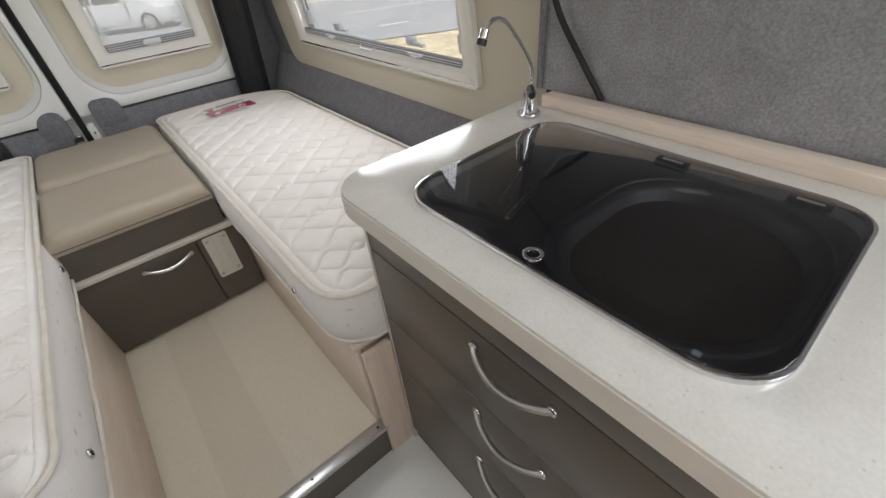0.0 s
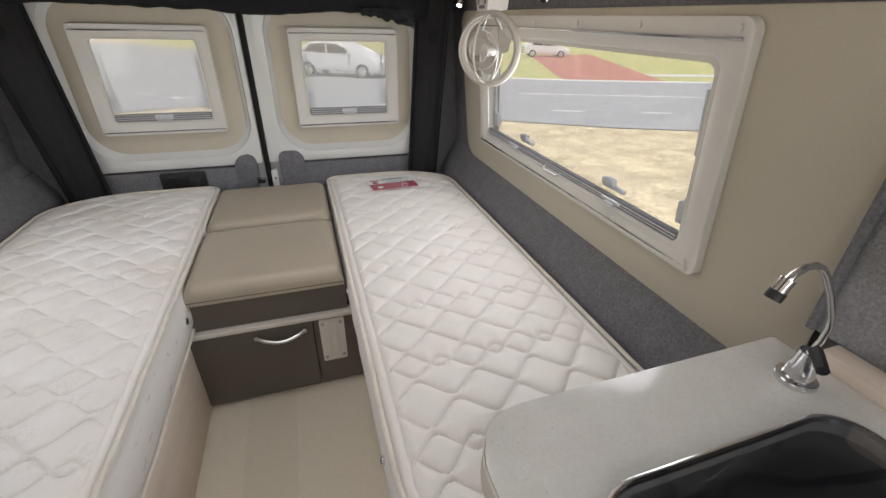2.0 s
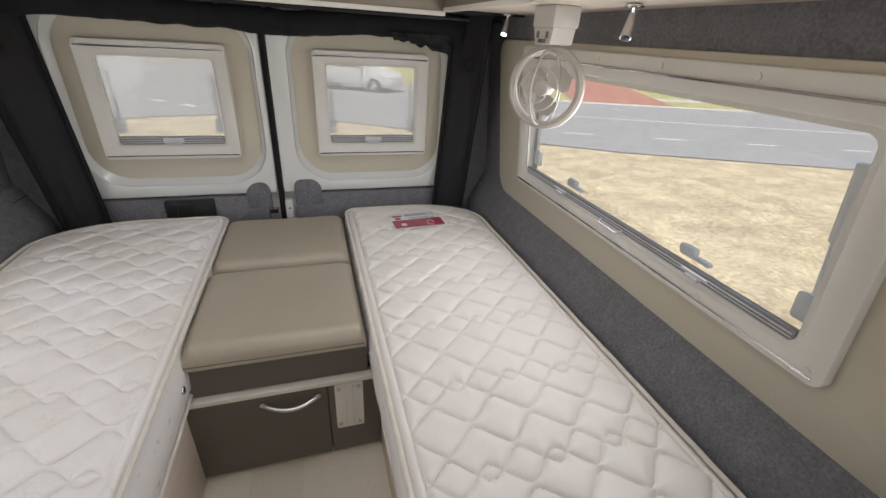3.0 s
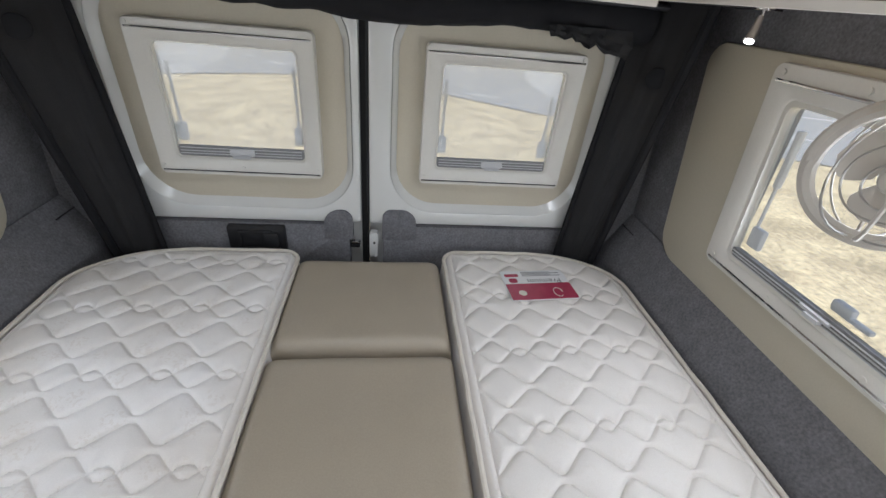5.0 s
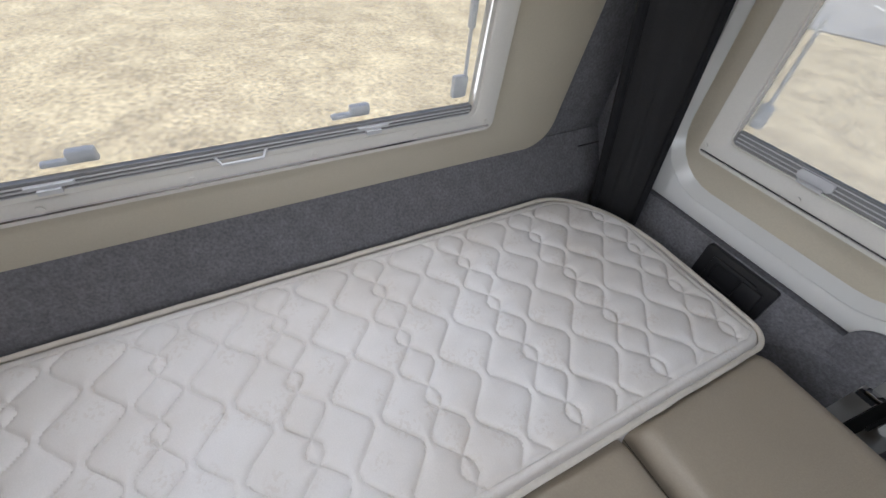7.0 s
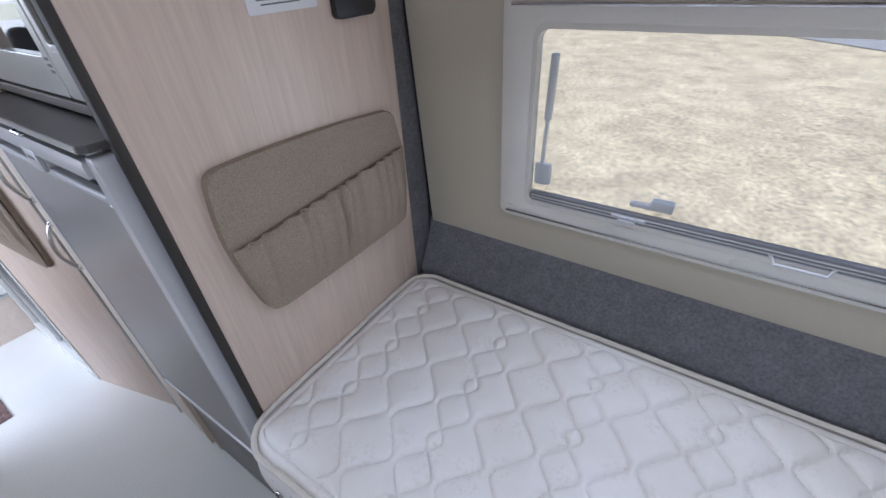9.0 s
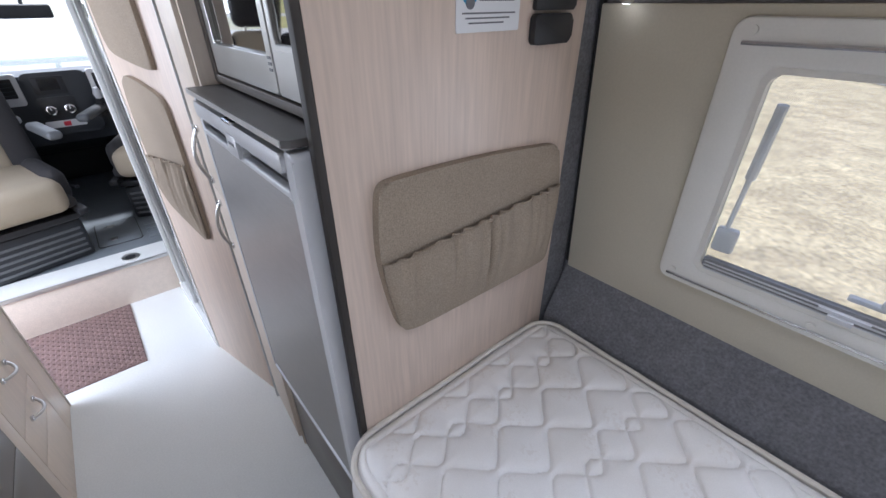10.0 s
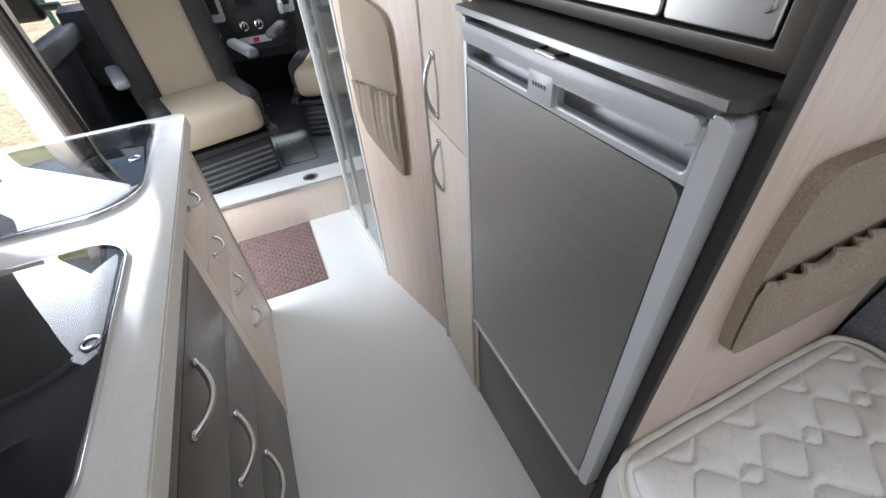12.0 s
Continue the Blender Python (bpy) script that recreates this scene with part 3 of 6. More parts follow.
# ---- floors ----
tagged(part("floor", box(-0.92, 0.90, -0.915, 0.905, -0.06, 0.0), FLOOR_PALE), "pale grey vinyl floor of the van", "floor", kind="structure")
tagged(part("floor_rear", box(-0.92, 0.90, 0.912, 2.62, -0.06, 0.135), FLOOR_BEIGE), "raised beige vinyl floor between the beds", "floor", kind="structure")
# soft shade along the aisle, laid on as a thin darker sheet
tagged(part("floor_shade_band", box(-0.125, 0.020, 0.915, 1.722, 0.135, 0.1358), FLOOR_SHADE), "band of shade painted on the raised vinyl floor", "floor", kind="structure")
tagged(part("step_riser", box(-0.26, 0.275, 0.906, 0.912, 0.0, 0.128), TAUPE), "dark riser of the step to the beds", "step", kind="structure")
st = tagged(part("step_trim", box(-0.26, 0.272, 0.896, 0.930, 0.124, 0.1385, 0.002), ALU), "aluminium edge trim of the step", "trim", kind="structure")
for x in (0.245, 0.05, -0.15):
    part("screw", disc((x, 0.912, 0.139), (0, 0, 1), 0.0035, 0.002, 8), BLACK, st)
tagged(part("cab_step", box(-0.92, 0.90, -1.075, -0.915, -0.06, 0.206, 0.004), WOOD_LONG), "pale wood step up to the cab", "step", kind="structure")
tagged(part("cab_step_top", box(-0.92, 0.90, -1.072, -0.914, 0.206, 0.212), FLOOR_PALE), "cream vinyl top of the cab step", "step", kind="structure")
tagged(part("trim", box(-0.92, 0.90, -0.919, -0.909, 0.198, 0.216, 0.002), ALU), "aluminium edge of the cab step", "trim", kind="structure")
tagged(part("cab_floor", box(-0.92, 0.92, -2.75, -1.075, -0.06, 0.205), CAB_RUBBER), "grey moulded rubber cab floor", "floor", kind="structure")

# ---- ceiling and roof vents ----
roof = merge(box(-1.0, -0.2, -2.0, 2.75, 1.92, 1.98), box(0.2, 1.0, -2.0, 2.75, 1.92, 1.98), box(-0.2, 0.2, -2.0, -0.1, 1.92, 1.98), box(-0.2, 0.2, 0.3, 1.42, 1.92, 1.98), box(-0.2, 0.2, 1.82, 2.75, 1.92, 1.98))
tagged(part("ceiling", roof, CEILING), "pale lined van ceiling with two roof vents", "ceiling", kind="structure")

DOME = bpy.data.materials.new("opal_vent_dome")
DOME.use_nodes = True
DOME.node_tree.nodes.remove(DOME.node_tree.nodes["Principled BSDF"])
tl_ = DOME.node_tree.nodes.new("ShaderNodeBsdfTranslucent")
tl_.inputs["Color"].default_value = (0.75, 0.77, 0.80, 1)
DOME.node_tree.links.new(tl_.outputs["BSDF"], DOME.node_tree.nodes["Material Output"].inputs["Surface"])
for y in (0.1, 1.62):
    v = tagged(part("roof_vent", slab(rrect(-0.24, 0.24, y - 0.24, y + 0.24, 0.05), 2.09, 2.10), DOME), "opal plastic roof vent dome", "roof vent", kind="structure")
    tagged(part("trim", ring(rrect(-0.25, 0.25, y - 0.25, y + 0.25, 0.05), rrect(-0.2, 0.2, y - 0.2, y + 0.2, 0.01), 1.915, 2.09), FRAME_WHITE), "white roof vent surround", "trim", kind="structure")

# ---- beds ----
def stitch_distance(x, y, p=0.21, length=0.132):
    """Distance to the nearest quilting line: rows of small linked lozenges between rows of large ones, counted from a link."""
    v = abs((y / p + 0.5) % 1.0 - 0.5) * p
    a = 2 * math.pi * x / length
    w = -math.cos(a) - 0.045 * math.cos(3 * a)
    slope = math.sqrt(1 + (0.022 * 2 * math.pi / length * math.sin(a)) ** 2)
    return min(abs(v - abs(0.0103 + 0.0235 * w)), abs(v - (0.073 - 0.0230 * w))) / slope


def mattress(name, label, x0, x1, y0, y1, radii, z0, z1, mat, seed, link):
    """Quilted mattress with piping; link: one link of the small lozenges. radii: corner radii at (x0,y0), (x1,y0), (x1,y1), (x0,y1)."""
    t = thing(name, label, "mattress", "mattresses on the two beds", pose((x0 + x1) / 2, (y0 + y1) / 2, z0))
    inv = t.matrix_world.inverted()
    rng = random.Random(seed)
    ph = rng.random()

    def span(y):
        a, b = x0, x1
        for (r, side, yc) in ((radii[0], 0, y0), (radii[1], 1, y0), (radii[2], 1, y1), (radii[3], 0, y1)):
            ry = r * (0.62 if r > 0.15 else 1)
            d = (y - yc) if yc == y0 else (yc - y)
            if d < ry:
                q = r * (1 - math.sqrt(max(0, 1 - ((ry - d) / ry) ** 2)))
                if side:
                    b -= q
                else:
                    a += q
        return a, b

    ny, nx = int((y1 - y0) / 0.0035), int((x1 - x0) / 0.0035)
    bm = bmesh.new()
    rows = []
    for j in range(ny + 1):
        f = j / ny
        y = y0 + (y1 - y0) * f
        yy = min(max(y, y0 + 0.0015), y1 - 0.0015)
        a, b = span(yy)
        row = []
        for i in range(nx + 1):
            x = a + (b - a) * i / nx
            edge = min(x - a, b - x, y - y0, y1 - y)
            d = stitch_distance(x - link[0] + 0.004 * noise.noise((x * 9, y * 9, seed)), y - link[1] + 0.006 * noise.noise((x * 5, y * 5, seed + 4)))
            d = min(d, abs(edge - 0.024)) if edge > 0.02 else abs(edge - 0.024)
            puff = 0.6 * (1 - math.exp(-d / 0.0024)) + 0.4 * (1 - math.exp(-(d / 0.016) ** 1.6))
            z = z1 - 0.010 + (0.0122 if x1 < 0 else 0.0145) * puff + 0.006 * noise.noise((x * 3.1, y * 3.1, seed))
            if edge < 0.035:
                k = 1 - max(edge, 0) / 0.035
                z = z * (1 - k) + (z1 - 0.008) * k - 0.012 * k * k * k
            row.append(bm.verts.new((x, y, z)))
        rows.append(row)
    for j in range(ny):
        for i in range(nx):
            bm.faces.new((rows[j][i], rows[j][i + 1], rows[j + 1][i + 1], rows[j + 1][i]))
    part("quilted_top", bm, mat, t, "white quilted ticking with ogee stitching", inv)

    # outline for border and piping
    line = []
    n = 90
    ys = [y0 + (y1 - y0) * (0.5 - 0.5 * math.cos(math.pi * i / n)) for i in range(n + 1)]
    ys = [min(max(y, y0 + 0.0015), y1 - 0.0015) for y in ys]
    line += [(span(y)[1], y) for y in ys]
    ls = [(span(y)[0], y) for y in ys][::-1]
    k = 14
    line += [(line[-1][0] + (ls[0][0] - line[-1][0]) * i / k, y1) for i in range(1, k)]
    line += ls
    line += [(ls[-1][0] + (line[0][0] - ls[-1][0]) * i / k, y0) for i in range(1, k)]
    cx, cy = (x0 + x1) / 2, (y0 + y1) / 2

    def loop(z, grow):
        pts = []
        for i in range(len(line)):
            p, q = Vector(line[i - 1]), Vector(line[(i + 1) % len(line)])
            d = (q - p)
            d = d.normalized() if d.length > 1e-6 else Vector((1, 0))
            nrm = Vector((d.y, -d.x))
            wob = 0.0025 * noise.noise((line[i][0] * 14, line[i][1] * 14, z * 40 + seed))
            pts.append((line[i][0] + nrm.x * (grow + wob), line[i][1] + nrm.y * (grow + wob), z))
        return pts

    bm = bmesh.new()
    levels = [(z1 - 0.012, -0.004), (z1 - 0.035, 0.006), (z1 - 0.075, 0.010), (z0 + 0.075, 0.011), (z0 + 0.035, 0.008), (z0 + 0.008, -0.004), (z0, -0.03)]
    rs = [[bm.verts.new(p) for p in loop(z, g)] for z, g in levels]
    m = len(line)
    for r0, r1 in zip(rs, rs[1:]):
        for i in range(m):
            bm.faces.new((r0[i], r0[(i + 1) % m], r1[(i + 1) % m], r1[i]))
    bm.faces.new(rs[-1])
    b = part("side_border", bm, TICKING_SIDE, t, "cream woven mattress border", inv)
    part("top_piping", tube(loop(z1 - 0.010, 0.002), 0.0058, 8, True), PIPING, t, "cream corded edge piping", inv)
    part("bottom_piping", tube(loop(z0 + 0.012, 0.002), 0.0055, 8, True), PIPING, t, "cream corded edge piping", inv)
    inner = x1 if x1 < 0 else x0
    sg = 1 if x1 < 0 else -1
    for yv in (y0 + (0.10 if x1 < 0 else 0.20), y0 + 0.78, y1 - 0.30):
        part("vent_eyelet", disc((inner + sg * 0.0125, yv, (z0 + z1) / 2), (sg, 0, 0), 0.010, 0.006, 14, 0.002), CHROME, t, "small chrome vent eyelet", inv)
        part("eyelet_hole", disc((inner + sg * 0.0158, yv, (z0 + z1) / 2), (sg, 0, 0), 0.005, 0.002, 12), BLACK, t, "", inv)
    return t


mattress("mattress", "white quilted single mattress, faintly soiled, along the felt-lined wall", -0.80, -0.222, 0.892, 2.535, (0.06, 0.07, 0.05, 0.30), 0.445, 0.612, TICKING_OLD, 3, (-0.413, 1.624))
mattress("mattress", "cream-white quilted single mattress with red label card", 0.236, 0.795, 0.915, 2.545, (0.10, 0.05, 0.30, 0.05), 0.445, 0.612, TICKING, 8, (0.514, 1.258))


def bed_base(label, x0, x1, y0, y1, inner):
    t = thing("bed_base", label, "bed base", "bed bases", pose((x0 + x1) / 2, (y0 + y1) / 2, 0.135))
    inv = t.matrix_world.inverted()
    sx = (x1 - 0.016, x1) if inner > 0 else (x0, x0 + 0.016)
    part("side_panel", box(*sx, y0, y1, 0.1355, 0.43, 0.001), WOOD_LONG, t, "pale wood side panel", inv)
    part("base_board", box(x0, x1, y0, y1, 0.43, 0.445, 0.001), WOOD_LONG, t, "", inv)
    part("end_panel", box(x0 + 0.02, x1 - 0.02, y0, y0 + 0.016, 0.1355, 0.43), WOOD_LONG, t, "", inv)
    return t


bed_base("pale wood bed base under the quilted mattress", -0.88, -0.242, 0.93, 2.55, 1)
bed_base("pale wood bed base beside the drawer", 0.256, 0.88, 0.93, 2.55, -1)
tagged(part("bed_end_panel", box(0.262, 0.334, 0.897, 0.912, 0.0, 0.44, 0.001), WOOD), "pale wood filler panel beside the drawers", "panel", kind="structure")

# card lying on the mattress
CARD = pose(0.508, 2.345, 0.6165, 0, 0, 4)
cd = thing("label_card", "red and white mattress label card lying on the quilting", "label card", at=CARD)
ci = Matrix.Identity(4)
part("card_body", slab(rrect(-0.105, 0.100, -0.062, 0.078, 0.003), 0, 0.0022), PAPER, cd, "clear-white card")
part("red_band", slab(rrect(-0.104, 0.099, -0.061, 0.012, 0.003), 0.0022, 0.0036), RED, cd, "shiny deep red band")
part("swirl", tube([(0.045 + 0.014 * math.cos(a), -0.033 + 0.02 * math.sin(a), 0.0040) for a in [i * 0.45 for i in range(13)]], 0.0011, 5), PIPING, cd)
part("swirl", disc((-0.065, -0.032, 0.0038), (0, 0, 1), 0.012, 0.0006, 14), PIPING, cd)
part("emblem", slab(rrect(-0.095, -0.052, 0.048, 0.062, 0.004), 0.0022, 0.003), RED, cd)
part("emblem", slab(rrect(-0.088, -0.062, 0.018, 0.040, 0.008), 0.0022, 0.003), RED, cd)
tx = bpy.data.curves.new("word", "FONT")
tx.body, tx.size, tx.extrude = "Premium", 0.030, 0.0002
word = new("word", tx)
word.matrix_world = pose(0.078, 0.032, 0.0028, 0, 0, 180)
dg = bpy.context.evaluated_depsgraph_get()
wm = bpy.data.meshes.new_from_object(word.evaluated_get(dg))
bpy.data.objects.remove(word)
wm.materials.append(INK)
wo = new("printed_word", wm)
wo.parent = cd
wo.matrix_basis = pose(0.078, 0.034, 0.0026, 0, 0, 180)
for i in range(4):
    part("print_line", box(-0.04, 0.085 - 0.03 * (i % 2), 0.05 + i * 0.006, 0.0525 + i * 0.006, 0.0022, 0.0028), INK, cd)


# ---- centre seat unit ----
U = thing("seat_drawer_unit", "dark taupe drawer box with pale edge strip, between the beds", "drawer unit", at=pose(0, 1.72, 0.135))
ui = U.matrix_world.inverted()
part("body", box(-0.262, 0.252, 1.742, 2.50, 0.136, 0.428), TAUPE, U, "", ui)
dr = part("drawer_front", box(-0.261, 0.106, 1.722, 1.741, 0.146, 0.428, 0.0015), TAUPE, U, "dark taupe drawer front", ui)
bow_handle(dr, ui @ plane_at((0.010, 1.722, 0.390), (1, 0, 0), (0, 0, 1)), 0.15)
sp = part("fixed_front", box(0.110, 0.252, 1.722, 1.741, 0.146, 0.428, 0.0015), TAUPE, U, "", ui)
pl = part("hinge_plate", slab(rrect(0.126, 0.204, 0.246, 0.418, 0.006), 0, 0.005, 0.0015), FRAME_WHITE, sp, "white metal table-leg plate", ui @ plane_at((0, 1.722, 0), (1, 0, 0), (0, 0, 1)))
for u in (0.152, 0.178):
    part("rib", box(u - 0.004, u + 0.004, 1.711, 1.7175, 0.256, 0.408, 0.002), FRAME_WHITE, pl, "", ui)
for u in (0.137, 0.193):
    for v in (0.262, 0.402):
        part("rivet", disc((u, 1.716, v), (0, 1, 0), 0.006, 0.004, 10), SATIN, pl, "", ui)
part("edge_strip", box(-0.268, 0.256, 1.706, 1.742, 0.430, 0.4455, 0.002), EDGE_STRIP, U, "pale edge strip", ui)
part("seat_riser", box(-0.240, 0.220, 1.728, 2.48, 0.4455, 0.545), TAUPE, U, "dark taupe seat riser", ui)


def cushion(label, y0, y1, z0, z1, seed):
    t = thing("seat_cushion", label, "cushion", "seat cushions between the beds", pose(0, (y0 + y1) / 2, z0))
    inv = t.matrix_world.inverted()
    x0, x1 = -0.222, 0.219
    nx, ny = 44, 40
    bm = bmesh.new()
    e = 0.045

    def height(f, g):
        a = min(1, min(f, 1 - f) * (x1 - x0) / e)
        b = min(1, min(g, 1 - g) * (y1 - y0) / e)
        r = lambda q: math.sqrt(max(0, 1 - (1 - q) ** 2))
        return (r(a) * r(b)) ** 0.7

    rows = []
    for j in range(ny + 1):
        g = 0.5 - 0.5 * math.cos(math.pi * j / ny)
        row = []
        for i in range(nx + 1):
            f = 0.5 - 0.5 * math.cos(math.pi * i / nx)
            x, y = x0 + (x1 - x0) * f, y0 + (y1 - y0) * g
            z = z0 + 0.012 + (z1 - z0 - 0.012) * height(f, g) + 0.003 * noise.noise((x * 5, y * 5, seed))
            row.append(bm.verts.new((x, y, z)))
        rows.append(row)
    for j in range(ny):
        for i in range(nx):
            bm.faces.new((rows[j][i], rows[j][i + 1], rows[j + 1][i + 1], rows[j + 1][i]))
    edge = rows[0] + [r[-1] for r in rows[1:]] + rows[-1][-2::-1] + [r[0] for r in rows[-2:0:-1]]
    low = [bm.verts.new((v.co.x, v.co.y, z0)) for v in edge]
    for i in range(len(edge)):
        j = (i + 1) % len(edge)
        bm.faces.new((edge[i], low[i], low[j], edge[j]))
    bm.faces.new(low)
    part("cover", bm, VINYL, t, "smooth taupe vinyl cover", inv)
    part("seam", tube([(x0 + 0.004, y0 + 0.002, z0 + 0.012), (x1 - 0.004, y0 + 0.002, z0 + 0.012)], 0.0028, 6), TAUPE, t, "dark welt seam", inv)
    return t


cushion("flat taupe vinyl seat cushion on the drawer box", 1.712, 2.106, 0.545, 0.604, 1)
cushion("flat taupe vinyl seat cushion against the rear doors", 2.120, 2.50, 0.545, 0.611, 2)

# small strap buckles between mattress and cushions
for y, z in ((1.93, 0.565), (1.77, 0.50)):
    tagged(part("strap_loop", tube([(-0.232, y - 0.012, z), (-0.218, y - 0.008, z + 0.008), (-0.216, y, z + 0.010), (-0.218, y + 0.008, z + 0.008), (-0.232, y + 0.012, z)], 0.003, 6), PIPING), "brown fabric strap loop at the mattress edge", "strap")

# ---- kitchen ----
TOP_AT = Matrix.Translation((0, 0, -0.012))  # the worktop and all that is set in it
K = thing("kitchen_drawer_unit", "dark taupe kitchen drawers with curved metal handles", "kitchen unit", at=pose(0.58, 0.53, 0))
ki = K.matrix_world.inverted()
KP = lambda y, z: ki @ plane_at((0.337, y, z), (0, -1, 0), (0, 0, 1))
part("body", box(0.355, 0.84, 0.174, 0.893, 0.0, 0.824), TAUPE, K, "", ki)
part("top_rail", box(0.337, 0.354, 0.174, 0.893, 0.718, 0.824, 0.001), TAUPE, K, "", ki)
for z0, z1 in ((0.533, 0.715), (0.348, 0.530), (0.050, 0.345)):
    d = part("drawer", box(0.337, 0.354, 0.174, 0.893, z0, z1, 0.0012), TAUPE, K, "dark taupe drawer front", ki)
    bow_handle(d, KP(0.535, z1 - 0.030), 0.155, 0.028, 0.006)
part("plinth", box(0.345, 0.354, 0.174, 0.893, 0.0, 0.048), TAUPE, K, "", ki)
part("end_strip", box(0.335, 0.355, 0.889, 0.896, 0.0, 0.824), EDGE_STRIP, K, "pale edge strip", ki)

K2 = thing("kitchen_drawer_unit", "cream laminate kitchen drawers with small curved handles", "kitchen unit", at=pose(0.58, -0.08, 0))
k2 = K2.matrix_world.inverted()
K2P = lambda y, z: k2 @ plane_at((0.337, y, z), (0, -1, 0), (0, 0, 1))
part("body", box(0.355, 0.84, -0.334, 0.171, 0.0, 0.824), CREAM_WOOD, K2, "", k2)
part("front_frame", box(0.338, 0.354, -0.337, -0.196, 0.0, 0.824, 0.001), CREAM_WOOD, K2, "", k2)
part("front_frame", box(0.338, 0.354, 0.115, 0.171, 0.0, 0.824, 0.001), CREAM_WOOD, K2, "", k2)
part("front_frame", box(0.338, 0.354, -0.194, 0.113, 0.0, 0.178, 0.001), CREAM_WOOD, K2, "", k2)
for z0, z1 in ((0.612, 0.824), (0.458, 0.609), (0.303, 0.455), (0.181, 0.300)):
    d = part("drawer", box(0.338, 0.354, -0.193, 0.112, z0, z1, 0.0012), CREAM_WOOD, K2, "cream drawer front", k2)
    bow_handle(d, K2P(-0.045, min(z1 - 0.027, 0.735)), 0.095, 0.026, 0.0045, flat=0.008)
part("edge_strip", box(0.333, 0.356, -0.342, -0.336, 0.0, 0.85), EDGE_STRIP, K2, "pale edge strip", k2)

# worktop with openings for sink and hob
SINK_OUT = rrect(0.359, 0.735, 0.289, 0.799, (0.070, 0.050, 0.050, 0.070), 8)
HOB_OUT = rrect(0.358, 0.736, -0.279, 0.180, (0.037, 0.047, 0.047, 0.096), 8)
wt = thing("worktop", "speckled off-white kitchen worktop with rounded corner", "worktop", at=pose(0.56, 0.3, 0.826))
wi = wt.matrix_world.inverted() @ TOP_AT
ow = rrect(0.297, 0.789, -0.325, 0.917, (0.03, 0.004, 0.004, 0.075), 8)
s_, h_ = rrect(0.366, 0.728, 0.296, 0.792, (0.07, 0.05, 0.05, 0.07), 8), rrect(0.366, 0.728, -0.271, 0.172, (0.035, 0.045, 0.045, 0.09), 8)


def sheet_with_holes(outer, holes, z0, z1):
    bm = bmesh.new()
    loops = []
    for o in [outer] + holes:
        vs = [bm.verts.new((x, y, z1)) for x, y in o]
        loops.append([bm.edges.new((vs[i], vs[(i + 1) % len(vs)])) for i in range(len(vs))])
    bmesh.ops.triangle_fill(bm, edges=bm.edges[:], use_beauty=True)
    ext = bmesh.ops.extrude_face_region(bm, geom=bm.faces[:])
    for v in ext["geom"]:
        if isinstance(v, bmesh.types.BMVert):
            v.co.z = z0
    bmesh.ops.recalc_face_normals(bm, faces=bm.faces[:])
    rim = [e for e in bm.edges if len(e.link_faces) == 2 and all(abs(v.co.z - z1) < 1e-5 for v in e.verts) and abs(e.calc_face_angle(0)) > 1.0]
    bmesh.ops.bevel(bm, geom=rim, offset=0.003, segments=2, profile=0.5, affect="EDGES", clamp_overlap=True)
    return bm


part("slab", sheet_with_holes(ow, [s_, h_], 0.838, 0.875), WORKTOP, wt, "", wi)
part("edge_band", ring(rrect(0.2945, 0.790, -0.3275, 0.9195, (0.032, 0.004, 0.004, 0.077), 8), rrect(0.2965, 0.788, -0.3255, 0.9175, (0.03, 0.003, 0.003, 0.075), 8), 0.838, 0.871), EDGE_STRIP, wt, "beige edge band", wi)
up = thing("upstand", "pale wood upstand strip behind the worktop", "upstand", at=pose(0.8, 0.3, 0.863))
part("strip", box(0.791, 0.828, -0.325, 0.862, 0.838, 0.898, 0.003), WOOD_LONG, up, "", up.matrix_world.inverted() @ TOP_AT)


def basin(parent, inv, x0, x1, y0, y1, r, z, depth, mat):
    """A pressed bowl with rounded floor."""
    bm = bmesh.new()
    lv = [(0, 0), (0.006, 0.002), (0.012, 0.008), (0.017, 0.020), (0.024, depth * 0.45), (0.034, depth * 0.72), (0.048, depth * 0.88), (0.068, depth * 0.97), (0.10, depth)]
    rs = []
    for inset, dz in lv:
        rs.append([bm.verts.new((u, v, z - dz)) for u, v in rrect(x0 + inset, x1 - inset, y0 + inset, y1 - inset, max(r - inset * 0.5, 0.01), 7)])
    for a, b in zip(rs, rs[1:]):
        for i in range(len(a)):
            bm.faces.new((a[i], a[(i + 1) % len(a)], b[(i + 1) % len(a)], b[i]))
    bm.faces.new(rs[-1])
    return part("bowl", bm, mat, parent, "", inv)


sk = thing("sink", "stainless sink under a smoked black glass lid", "sink", at=pose(0.55, 0.54, 0.863))
si = sk.matrix_world.inverted() @ TOP_AT
part("rim", ring(SINK_OUT, rrect(0.366, 0.728, 0.296, 0.792, (0.066, 0.046, 0.046, 0.066), 8), 0.8745, 0.8815, 0.003), CHROME, sk, "polished steel rim", si)
deck = part("deck", sheet_with_holes(rrect(0.366, 0.728, 0.296, 0.792, (0.066, 0.046, 0.046, 0.066), 8), [rrect(0.385, 0.708, 0.304, 0.572, 0.11, 7)], 0.855, 0.860), SINK, sk, "", si)
bw = basin(sk, si, 0.385, 0.708, 0.304, 0.572, 0.11, 0.860, 0.13, SINK)
part("bowl_lip", ring(rrect(0.373, 0.720, 0.298, 0.584, 0.12, 7), rrect(0.384, 0.709, 0.303, 0.573, 0.111, 7), 0.858, 0.864, 0.003), SINK, sk, "raised steel lip of the bowl", si)
